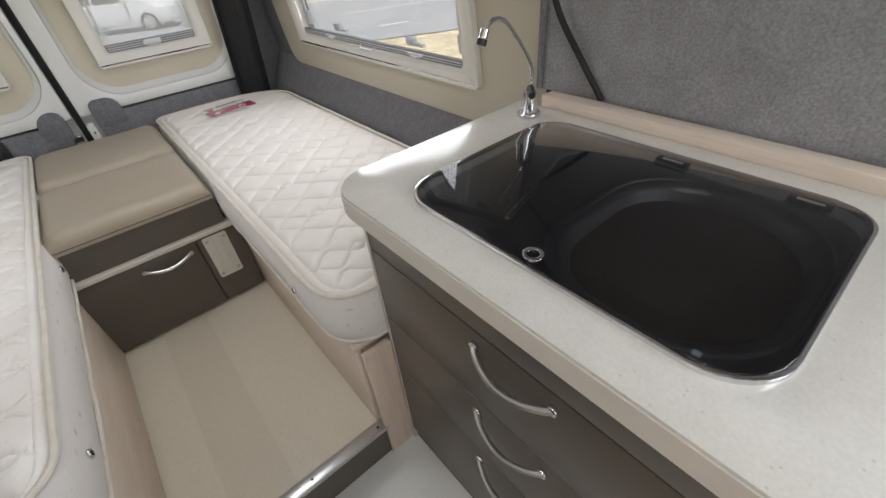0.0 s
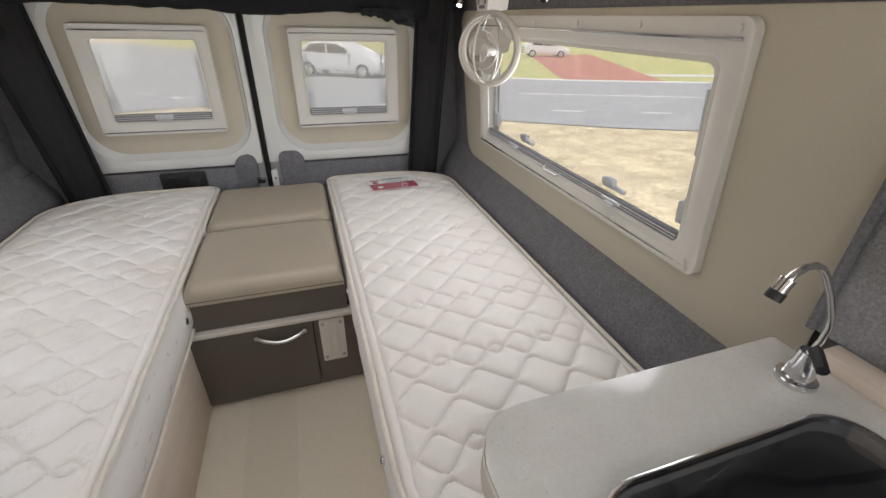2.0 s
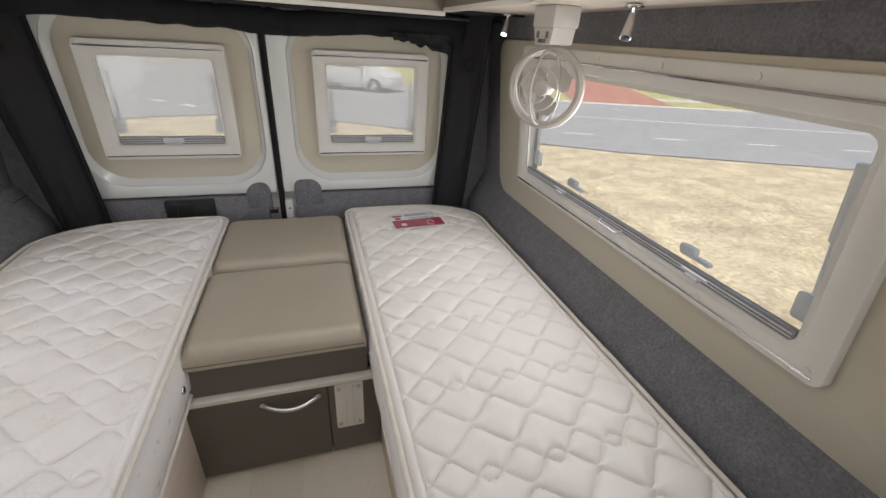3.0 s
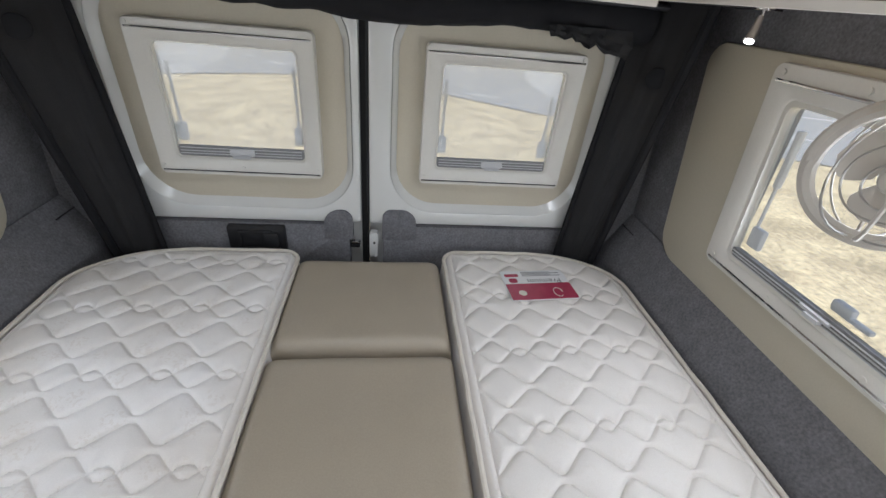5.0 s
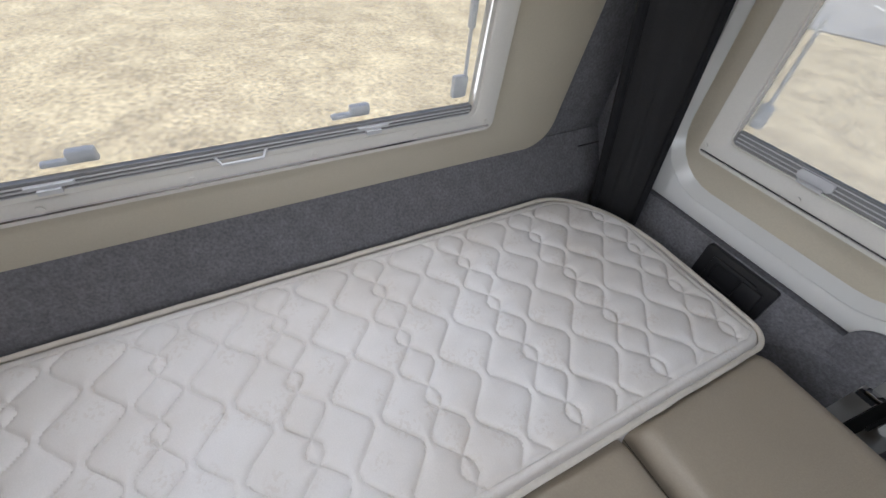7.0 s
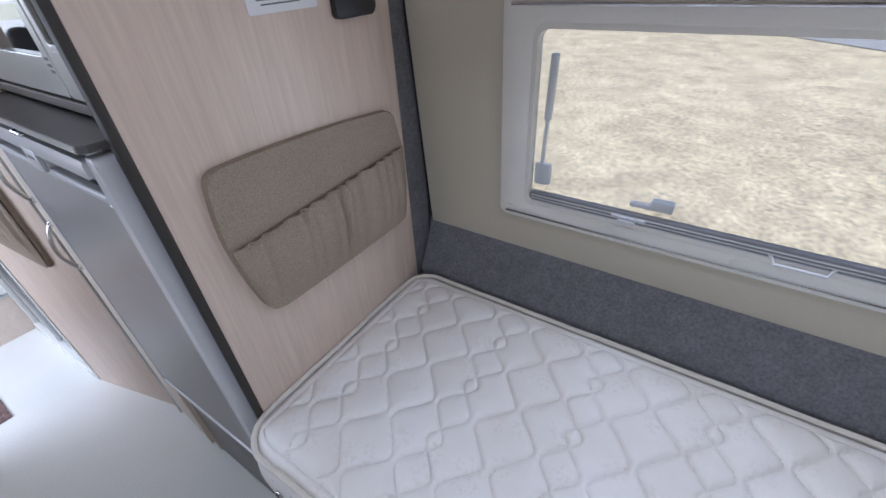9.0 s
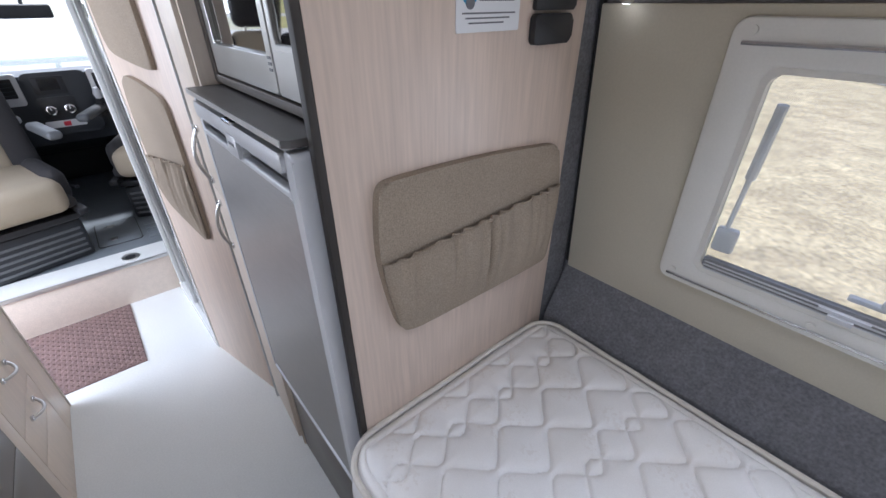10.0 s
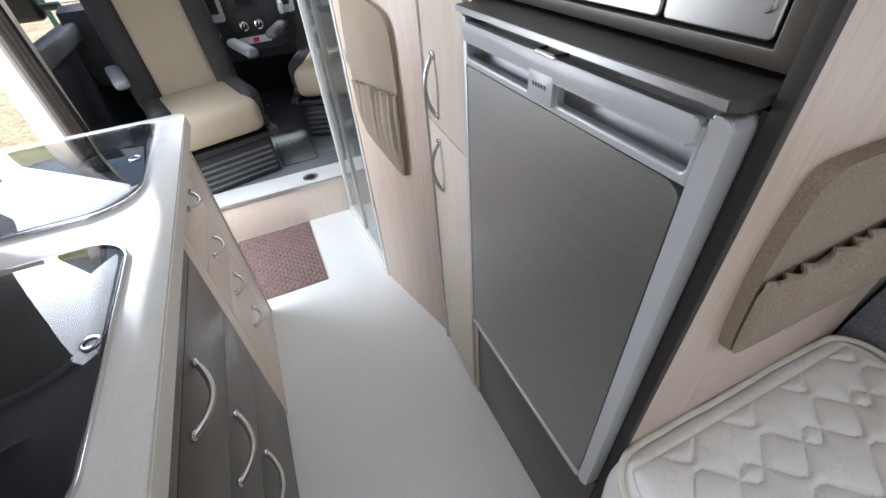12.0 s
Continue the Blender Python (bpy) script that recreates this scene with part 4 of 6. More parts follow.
part("drain", disc((0.575, 0.441, 0.7325), (0, 0, 1), 0.03, 0.004, 20, 0.001), CHROME, sk, "chrome drain", si)
part("swan_neck", tube([(0.44, 0.64, 0.862), (0.52, 0.66, 0.864), (0.64, 0.70, 0.864), (0.69, 0.68, 0.864)], 0.004, 8), SATIN, sk, "", si)
for k, y in enumerate((0.325, 0.352)):
    part("button", box(0.376 + k * 0.012, 0.384 + k * 0.012, 0.352, 0.362, 0.860, 0.865, 0.003), PLASTIC_GREY, sk, "", si)
lid = part("glass_lid", slab(rrect(0.364, 0.730, 0.294, 0.794, (0.066, 0.048, 0.048, 0.066), 8), 0.877, 0.8835, 0.002), SMOKED, sk, "smoked black glass lid", si)
lid.visible_shadow = False
for y in (0.36, 0.535):
    part("hinge", box(0.690, 0.706, y - 0.024, y + 0.024, 0.8835, 0.8865, 0.001), BLACK, lid, "black lid hinge", si)
    part("hinge_pin", box(0.695, 0.700, y - 0.015, y + 0.015, 0.8865, 0.8875), SATIN, lid, "", si)
part("finger_hole", ring([(0.380 + 0.013 * math.cos(a * math.pi / 10), 0.545 + 0.013 * math.sin(a * math.pi / 10)) for a in range(20)], [(0.380 + 0.008 * math.cos(a * math.pi / 10), 0.545 + 0.008 * math.sin(a * math.pi / 10)) for a in range(20)], 0.8835, 0.8860, 0.0008), CHROME, lid, "chrome finger ring", si)

hob = thing("hob", "gas hob under a smoked black glass lid", "hob", at=pose(0.55, -0.05, 0.863))
hi_ = hob.matrix_world.inverted() @ TOP_AT
part("rim", ring(HOB_OUT, rrect(0.366, 0.728, -0.271, 0.172, (0.033, 0.043, 0.043, 0.09), 8), 0.8745, 0.8815, 0.003), CHROME, hob, "polished steel rim", hi_)
part("deck", slab(rrect(0.366, 0.728, -0.271, 0.172, (0.033, 0.043, 0.043, 0.09), 8), 0.848, 0.852), SINK, hob, "", hi_)
for x, y, r in ((0.47, -0.14, 0.04), (0.60, 0.05, 0.05)):
    b_ = part("burner", disc((x, y, 0.857), (0, 0, 1), r, 0.012, 24, 0.003), BLACK, hob, "black gas burner", hi_)
    part("burner_ring", ring([(x + (r + 0.03) * math.cos(a * math.pi / 12), y + (r + 0.03) * math.sin(a * math.pi / 12)) for a in range(24)], [(x + (r + 0.022) * math.cos(a * math.pi / 12), y + (r + 0.022) * math.sin(a * math.pi / 12)) for a in range(24)], 0.858, 0.864), BLACK, b_, "", hi_)
part("knob", disc((0.425, -0.205, 0.860), (0, 0, 1), 0.018, 0.016, 18, 0.003), SATIN, hob, "silver control knob", hi_)
part("knob", disc((0.425, 0.03, 0.860), (0, 0, 1), 0.018, 0.016, 18, 0.003), SATIN, hob, "silver control knob", hi_)
hl = part("glass_lid", slab(rrect(0.364, 0.730, -0.273, 0.174, (0.033, 0.043, 0.043, 0.09), 8), 0.877, 0.8835, 0.002), SMOKED, hob, "smoked black glass lid", hi_)
hl.visible_shadow = False
part("finger_hole", ring([(0.390 + 0.013 * math.cos(a * math.pi / 10), -0.045 + 0.013 * math.sin(a * math.pi / 10)) for a in range(20)], [(0.390 + 0.008 * math.cos(a * math.pi / 10), -0.045 + 0.008 * math.sin(a * math.pi / 10)) for a in range(20)], 0.8835, 0.8860, 0.0008), CHROME, hl, "chrome finger ring", hi_)

# tap
tap = thing("tap", "slender chrome swan-neck tap on the worktop", "tap", at=pose(0.73, 0.845, 0.863))
ti = tap.matrix_world.inverted() @ TOP_AT
part("flange", disc((0.73, 0.845, 0.880), (0, 0, 1), 0.024, 0.010, 24, 0.003), CHROME, tap, "", ti)
part("body", tube([(0.73, 0.845, 0.884), (0.73, 0.845, 0.905), (0.73, 0.845, 0.925)], [0.017, 0.015, 0.012], 18), CHROME, tap, "", ti)
neck = [(0.724, 0.844, 0.922), (0.731, 0.843, 0.945), (0.730, 0.843, 0.966), (0.716, 0.842, 0.990), (0.690, 0.842, 1.023), (0.662, 0.842, 1.053), (0.650, 0.842, 1.063), (0.636, 0.842, 1.069), (0.622, 0.842, 1.069), (0.610, 0.842, 1.063), (0.602, 0.842, 1.054)]
nk = part("neck", tube(neck, 0.0039, 10), CHROME, tap, "", ti)
part("nozzle", tube([(0.605, 0.842, 1.058), (0.598, 0.842, 1.044)], 0.0072, 12), CHROME, nk, "", ti)
part("nozzle_tip", tube([(0.598, 0.842, 1.045), (0.594, 0.842, 1.036)], 0.0085, 12), BLACK, nk, "black nozzle tip", ti)
part("lever", tube([(0.725, 0.840, 0.932), (0.700, 0.815, 0.930)], [0.008, 0.007], 8), BLACK, tap, "black lever", ti)

def eased(pts, rounds=2):
    """Rounds the bends of an open line."""
    for _ in range(rounds):
        out = [Vector(pts[0])]
        for a, b in zip(pts, pts[1:]):
            a, b = Vector(a), Vector(b)
            out += [a.lerp(b, 0.25), a.lerp(b, 0.75)]
        pts = out + [Vector(pts[-1])]
    return pts


# felt blind behind the kitchen and its cable
ft = thing("felt_curtain_panel", "grey felt insulating panel hanging behind the worktop", "panel", at=pose(0.83, 0.5, 0.9))
fi = ft.matrix_world.inverted()
bm = bmesh.new()
rows = []
for j in range(25):
    z = 0.880 + 0.85 * j / 24
    row = []
    for i in range(41):
        y = -0.24 + 1.14 * i / 40
        row.append(bm.verts.new((0.838 + 0.006 * noise.noise((y * 5, z * 5, 1)) + 0.012 * (z - 0.88), y + 0.03 * (z - 0.9) * i / 40, z)))
    rows.append(row)
for j in range(24):
    for i in range(40):
        bm.faces.new((rows[j][i], rows[j][i + 1], rows[j + 1][i + 1], rows[j + 1][i]))
ex = bmesh.ops.extrude_face_region(bm, geom=bm.faces[:])
for v in ex["geom"]:
    if isinstance(v, bmesh.types.BMVert):
        v.co.x += 0.014
part("felt", bm, FELT_DARK, ft, "", fi)
part("edge_binding", tube([(0.834, 0.902, 0.882), (0.838, 0.908, 1.1), (0.843, 0.918, 1.72)], 0.007, 8), FELT, ft, "grey rolled edge", fi)
cab = [(0.834, 0.760, 0.885), (0.830, 0.768, 0.900), (0.827, 0.790, 0.928), (0.824, 0.815, 0.962), (0.819, 0.860, 1.020), (0.815, 0.884, 1.070), (0.815, 0.886, 1.120), (0.818, 0.858, 1.165), (0.824, 0.80, 1.225), (0.83, 0.74, 1.30), (0.84, 0.69, 1.45)]
tagged(part("cable", tube(eased([(x, y - 0.013, z) for x, y, z in cab]), 0.0062, 10), RUBBER), "black cable hanging before the grey felt", "cable")

# ---- fridge tower ----
EDGE_DARK = material("dark_brown_edge_post", (0.04, 0.034, 0.029), 0.6, vary=0.1, scale=10)
SHELF_GREY = material("dark_grey_metal_laminate", (0.085, 0.078, 0.072), 0.42, metal=0.1, vary=0.06, scale=8)
tw = thing("fridge_tower", "pale ash cabinet wall around the fridge and oven", "cabinet", at=pose(-0.58, 0.88, 0))
twi = tw.matrix_world.inverted()
part("side_panel", box(-0.800, -0.284, 0.868, 0.884, 0.0, 1.90, 0.0012), WOOD, tw, "pale ash side panel", twi)
part("panel_edge", box(-0.284, -0.272, 0.870, 0.885, 0.0, 1.90, 0.0015), EDGE_DARK, tw, "dark edge post", twi)
part("felt_filler", box(-0.880, -0.801, 0.866, 0.878, 0.0, 1.90), FELT, tw, "grey felt filler strip", twi)
part("back", box(-0.872, -0.85, 0.40, 0.866, 0.0, 1.90), WOOD, tw, "", twi)
part("front_panel", box(-0.872, -0.272, 0.374, 0.386, 0.0, 1.90), CREAM_WOOD, tw, "", twi)
part("kick", box(-0.288, -0.276, 0.386, 0.866, 0.0, 0.405, 0.001), TAUPE, tw, "dark taupe kick panel", twi)
sh = part("shelf_slab", slab([(-0.85, 0.388), (-0.243, 0.388), (-0.243, 0.858), (-0.252, 0.8665), (-0.85, 0.8665)], 1.1495, 1.159, 0.0015), SHELF_GREY, tw, "dark grey laminate shelf", twi, False)
part("shelf_edge", box(-0.2435, -0.2415, 0.390, 0.857, 1.1500, 1.158), ALU, sh, "silver shelf edge", twi)
part("oven_surround", ring([(0.386, 1.165), (0.866, 1.165), (0.866, 1.60), (0.386, 1.60)], [(0.408, 1.180), (0.838, 1.180), (0.838, 1.56), (0.408, 1.56)], -0.02, 0.0, 0.002), TAUPE, tw, "dark taupe oven surround", twi @ plane_at((-0.300, 0, 0), (0, 1, 0), (0, 0, 1)))
part("locker_door", box(-0.300, -0.284, 0.388, 0.864, 1.604, 1.90, 0.002), CREAM_WOOD, tw, "", twi)
# black strip put in for the shade of the gap beside the fridge
for z in (0.22,):
    part("dark_gap_strip", box(-0.30, -0.278, 0.862, 0.8695, 0.42, 1.145), BLACK, tw, "", twi)

ov = thing("microwave", "steel microwave oven with dark glass, built into the cabinet", "microwave", at=pose(-0.5, 0.62, 1.18))
oi = ov.matrix_world.inverted()
OP = oi @ plane_at((-0.302, 0, 0), (0, 1, 0), (0, 0, 1))
part("body", box(-0.80, -0.322, 0.412, 0.834, 1.183, 1.54), BLACK, ov, "", oi)
face = part("door", ring(rrect(0.412, 0.722, 1.183, 1.54, 0.006), rrect(0.438, 0.700, 1.236, 1.50, 0.006), -0.02, 0.0, 0.002), MIRROR_STEEL, ov, "polished steel oven door", OP, False)
part("glass", slab(rrect(0.437, 0.701, 1.235, 1.501, 0.006), -0.012, -0.008), MIRROR_GLASS, face, "dark mirror glass", OP, False)
cp = part("control_panel", ring(rrect(0.726, 0.834, 1.183, 1.54, 0.006), rrect(0.742, 0.822, 1.252, 1.50, 0.004), -0.02, 0.0, 0.002), MIRROR_STEEL, ov, "polished steel control panel", OP, False)
part("control_glass", slab(rrect(0.741, 0.823, 1.251, 1.501, 0.004), -0.010, -0.005), MIRROR_GLASS, cp, "", OP, False)
part("open_button", slab(rrect(0.738, 0.826, 1.202, 1.244, 0.004), 0.0, 0.003, 0.001), MIRROR_STEEL, cp, "", OP, False)
for i in range(3):
    part("print_line", box(0.704, 0.716, 1.215 + i * 0.008, 1.219 + i * 0.008, 0.0, 0.0008), INK, face, "", OP)

fr = thing("fridge", "silver compact fridge with recessed grip and keyed top latch", "fridge", at=pose(-0.5, 0.62, 0.41))
fri = fr.matrix_world.inverted()
FP = fri @ plane_at((-0.250, 0, 0), (0, 1, 0), (0, 0, 1))
part("body", box(-0.80, -0.290, 0.392, 0.860, 0.412, 1.132), SILVER, fr, "", fri)
part("side_stile", slab(rrect(0.842, 0.864, 0.412, 1.142, (0.006, 0.012, 0.012, 0.004)), -0.055, 0.0, 0.006), SILVER, fr, "silver rounded side stile", FP, False)
part("side_stile", slab(rrect(0.388, 0.402, 0.412, 1.142, (0.004, 0.002, 0.002, 0.004)), -0.055, -0.002, 0.003), SILVER, fr, "", FP)
door = part("door", slab(rrect(0.403, 0.838, 0.424, 1.070, (0.003, 0.006, 0.022, 0.003)), -0.05, -0.003, 0.002), STEEL, fr, "brushed grey steel door", FP, False)
part("door_lip", box(0.403, 0.838, 0.408, 0.4155, -0.03, 0.0, 0.001), SILVER, fr, "", FP)
gb = part("grip_bar", sheet_with_holes([(0.403, 1.072), (0.842, 1.072), (0.842, 1.131), (0.403, 1.131)], [rrect(0.409, 0.593, 1.084, 1.115, 0.006, 4), rrect(0.646, 0.836, 1.084, 1.115, 0.006, 4)], -0.012, 0.0), SILVER, fr, "silver grip bar with two recesses", FP, False)
part("grip_back", slab([(0.404, 1.072), (0.838, 1.072), (0.838, 1.125), (0.404, 1.125)], -0.040, -0.028), SILVER, fr, "", FP @ Matrix.Translation((0, 1.072, -0.008)) @ Matrix.Rotation(radians(-18), 4, "X") @ Matrix.Translation((0, -1.072, 0.008)))
part("top_bar", slab(rrect(0.404, 0.838, 1.110, 1.1375, 0.006), -0.004, 0.005, 0.004), SILVER, fr, "silver rounded top bar", FP)
# black strip set back over the fridge, stands for the shade under the shelf
part("shadow_gap", box(0.392, 0.860, 1.133, 1.1470, -0.20, -0.030), BLACK, fr, "black strip put in for the shade under the shelf", FP)
part("badge", slab(rrect(0.594, 0.645, 1.080, 1.116, 0.003), 0.0, 0.0055, 0.001), SILVER, fr, "raised silver badge plate", FP)
for i in range(5):
    part("badge_letter", box(0.604 + i * 0.006, 0.608 + i * 0.006, 1.098, 1.103, 0.0055, 0.0061), INK, fr, "", FP)
lk = part("latch", tube([(0.606, 1.139, -0.010), (0.610, 1.139, 0.006), (0.644, 1.139, 0.006), (0.648, 1.139, -0.010)], 0.0032, 8), CHROME, fr, "small chrome door latch", FP)

# cloth pocket on the tower
def softened(pts, rounds=2):
    """Cuts the corners of an outline."""
    for _ in range(rounds):
        out = []
        for (a, b), (c, d) in zip(pts, pts[1:] + pts[:1]):
            out += [(a * 0.75 + c * 0.25, b * 0.75 + d * 0.25), (a * 0.25 + c * 0.75, b * 0.25 + d * 0.75)]
        pts = out
    return pts


def pocket(name, label, outline, at, line_v, cloth, seed, split_u=None, depth=0.016):
    t = thing(name, label, "wall pocket", at=at)
    outline = softened(outline)
    part("backing", slab(outline, 0.0, depth, 0.006, 3), cloth, t)
    us = [p[0] for p in outline]
    u0, u1 = min(us), max(us)
    n = 110

    def cut(u):
        lo = []
        k = len(outline)
        for i in range(k):
            a, b = outline[i], outline[(i + 1) % k]
            if (a[0] - u) * (b[0] - u) <= 0 and abs(a[0] - b[0]) > 1e-9:
                lo.append(a[1] + (b[1] - a[1]) * (u - a[0]) / (b[0] - a[0]))
        return (min(lo), max(lo)) if lo else (0, 0)

    bm = bmesh.new()
    rows = []
    for i in range(n + 1):
        u = u0 + 0.003 + (u1 - u0 - 0.006) * i / n
        lo, hi = cut(u)
        top = min(line_v(u), hi)
        col = []
        for j in range(15):
            f = j / 14
            v = lo + (top - lo) * f
            e = min(1.0, min(u - u0, u1 - u) / 0.03) * min(1, (f + 0.02) / 0.15)
            gather = 0.013 * f ** 1.2 * abs(math.sin((u - u0) * 95 + 2.6 * noise.noise((u * 14, 0, seed)))) ** 1.2 * (0.6 + 0.5 * noise.noise((u * 25, f, seed + 7))) + 0.010 * math.sin(math.pi * f) ** 0.8
            dip = 1.0
            if split_u is not None:
                dip = min(1.0, abs(u - split_u) / 0.008)
            col.append(bm.verts.new((u, v, depth + 0.003 + e * dip * gather + 0.003 * noise.noise((u * 22, v * 22, seed)) * e)))
        rows.append(col)
    for i in range(n):
        for j in range(14):
            bm.faces.new((rows[i][j], rows[i + 1][j], rows[i + 1][j + 1], rows[i][j + 1]))
    front = part("pouch", bm, cloth, t, "gathered cloth pouch")
    hem = []
    for i in range(3, n - 2):
        u = u0 + 0.003 + (u1 - u0 - 0.006) * i / n
        top = min(line_v(u), cut(u)[1])
        hem.append((u, top - 0.002, depth + 0.004 + min(1.0, min(u - u0, u1 - u) / 0.03) * 0.010 * abs(math.sin((u - u0) * 95 + 2.6 * noise.noise((u * 14, 0, seed))))))
    part("elastic_hem", tube(hem, 0.0028, 6), FABRIC, front, "dark elastic hem")
    return t


PK = [(-0.748, 0.802), (-0.700, 0.800), (-0.42, 0.806), (-0.385, 0.810), (-0.364, 0.822), (-0.343, 0.93), (-0.338, 0.99), (-0.344, 1.064), (-0.352, 1.084), (-0.375, 1.089), (-0.55, 1.084), (-0.73, 1.068), (-0.752, 1.062), (-0.760, 1.045), (-0.774, 0.98), (-0.776, 0.95), (-0.770, 0.88), (-0.760, 0.812)]
PKm = [(-u, v) for u, v in PK][::-1]
pocket("wall_pocket", "taupe cloth storage pocket with gathered pouches on the wood panel", PKm, plane_at((0, 0.8845, 0), (-1, 0, 0), (0, 0, 1)), lambda u: 0.972 + 0.02 * ((u - 0.345) / 0.42 - 0.5), FABRIC, 2, 0.566)

# notice sheet, switch and socket plates
TP = plane_at((0, 0.8845, 0), (-1, 0, 0), (0, 0, 1))
nt_ = thing("notice_sheet", "white printed notice with a blue and yellow vehicle drawing", "notice", at=TP)
part("sheet", slab(rrect(0.497, 0.624, 1.262, 1.46, 0.003), 0.0, 0.0012), PAPER, nt_)
part("drawing_cab", slab(rrect(0.508, 0.535, 1.296, 1.345, 0.010), 0.0012, 0.0018), BLUE, nt_, "blue vehicle cab drawing")
part("drawing_wheel", disc((0.522, 1.298, 0.002), (0, 0, 1), 0.008, 0.0012, 14), INK, nt_)
part("drawing_body", slab(rrect(0.536, 0.614, 1.300, 1.345, 0.006), 0.0012, 0.0016), INK, nt_, "grey floor plan drawing")
part("drawing_seat", slab(rrect(0.580, 0.612, 1.303, 1.330, 0.004), 0.0016, 0.002), YELLOW, nt_, "yellow block")
for i, x in enumerate((0.545, 0.556, 0.567)):
    part("drawing_unit", slab(rrect(x, x + 0.008, 1.306 + 0.004 * i, 1.330, 0.001), 0.0016, 0.002), PAPER, nt_)
for i in range(3):
    part("text_line", box(0.508 + 0.006 * i, 0.614 - 0.012 * i, 1.2845 - i * 0.006, 1.2865 - i * 0.006, 0.0012, 0.0016), INK, nt_)
sw = thing("switch_plate", "blank black socket plate on the wood panel", "socket", at=TP)
part("plate", slab(rrect(0.652, 0.750, 1.239, 1.283, 0.010), 0.0, 0.012, 0.004), BLACK, sw)
s2 = thing("switch_plate", "black switch plate with two chrome toggles", "switch", at=TP)
part("plate", slab(rrect(0.655, 0.758, 1.287, 1.350, 0.006), 0.0, 0.008, 0.003), BLACK, s2)
for u in (0.690, 0.728):
    b_ = part("bezel", disc((u, 1.315, 0.009), (0, 0, 1), 0.013, 0.006, 16, 0.002), CHROME, s2, "chrome bezel")
    part("toggle", box(u - 0.005, u + 0.005, 1.306, 1.326, 0.010, 0.018, 0.002), CHROME, b_)

# ---- narrow cupboard and angled wardrobe wall ----
na = thing("narrow_cupboard", "tall narrow cream cupboard with two doors", "cupboard", at=pose(-0.4, 0.25, 0))
nai = na.matrix_world.inverted()
A0, A1 = Vector((-0.274, 0.372, 0)), Vector((-0.290, 0.126, 0))
NP = nai @ plane_at(A1, A0 - A1, (0, 0, 1))
NL = (A1 - A0).length
part("body", box(-0.86, -0.302, 0.128, 0.372, 0.0, 1.90), CREAM_WOOD, na, "", nai)


for z0, z1 in ((0.03, 0.876), (0.880, 1.45), (1.454, 1.90)):
    dd = part("door", slab(rrect(0.004, NL - 0.004, z0, z1, 0.002), -0.008, 0.010, 0.0015), CREAM_WOOD, na, "cream cupboard door", NP)
    if z1 < 1.5:
        zc = 0.775 if z0 < 0.5 else 0.972
        bow_handle(dd, NP @ plane_at((0.075, zc, 0.010), (0, 1, 0), (-1, 0, 0)), 0.14, 0.024, 0.005, flat=0.0)
part("edge_trim", box(-0.003, 0.003, 0.0, 1.9, -0.008, 0.016, 0.001), ALU, na, "silver edge trim", NP)

wa = thing("wardrobe_wall", "angled pale ash wall panel with cloth pockets", "panel", at=pose(-0.24, -0.09, 0))
wai = wa.matrix_world.inverted()
B0, B1 = Vector((-0.292, 0.122, 0)), Vector((-0.184, -0.300, 0))
BL = (B1 - B0).length
BP = plane_at(B1, B0 - B1, (0, 0, 1))
part("panel", box(0.0, BL, 0.0, 1.90, -0.02, 0.0, 0.001), WOOD, wa, "", wai @ BP)
part("end_post", box(-0.012, 0.0, 0.0, 1.90, -0.03, 0.004, 0.002), BODY_WHITE, wa, "white edge post", wai @ BP)
lowp = [(0.150, 0.640), (0.165, 0.640), (0.335, 0.715), (0.36, 0.74), (0.385, 0.90), (0.38, 1.03), (0.365, 1.105), (0.345, 1.122), (0.30, 1.122), (0.22, 1.105), (0.155, 1.085), (0.135, 1.06), (0.132, 0.93), (0.14, 0.70)]
lowp = [(BL - u, v) for u, v in lowp][::-1]
pocket("wall_pocket", "tall taupe cloth pocket on the angled wall", lowp, BP @ Matrix.Translation((0, 0, 0.0005)), lambda u: 0.895 + 0.05 * (u - 0.25), FABRIC, 5, None, 0.012)
upp = [(0.14, 1.145), (0.35, 1.175), (0.385, 1.20), (0.39, 1.55), (0.13, 1.55), (0.13, 1.16)]
upp = [(BL - u, v) for u, v in upp][::-1]
tagged(part("pinboard", slab(softened(upp), 0.0, 0.012, 0.004), FABRIC, None, "", BP @ Matrix.Translation((0, 0, 0.0005))), "taupe cloth-covered board on the angled wall", "pinboard")
part("hook", slab(rrect(BL - 0.402, BL - 0.376, 0.925, 0.965, 0.004), 0.0005, 0.010, 0.003), SATIN, wa, "small silver catch", wai @ BP)

# sliding shower door behind the wardrobe wall
sd = thing("sliding_door", "white-framed clear glass sliding door beside the aisle", "door", at=pose(-0.17, -0.6, 0))
sdi = sd.matrix_world.inverted()
C0, C1 = Vector((-0.188, -0.312, 0)), Vector((-0.166, -0.880, 0))
CL = (C1 - C0).length
CP = sdi @ plane_at(C1, C0 - C1, (0, 0, 1))
part("sill", box(0.0, CL, 0.0, 0.05, -0.03, 0.012, 0.002), BODY_WHITE, sd, "", CP)
for u in (0.0, CL - 0.03 + 0.01):
    part("jamb", box(u, u + 0.02, 0.05, 1.88, -0.014, 0.008, 0.003), ALU if u else BODY_WHITE, sd, "pale door jamb", CP)
post = CL * 0.42
for u0, u1 in ((0.02, post), (post + 0.016, CL - 0.03)):
    pane = part("pane", box(u0, u1, 0.05, 1.88, -0.010, -0.006), CLEAN_PANE, sd, "clear door pane", CP)
    pane.visible_shadow = False
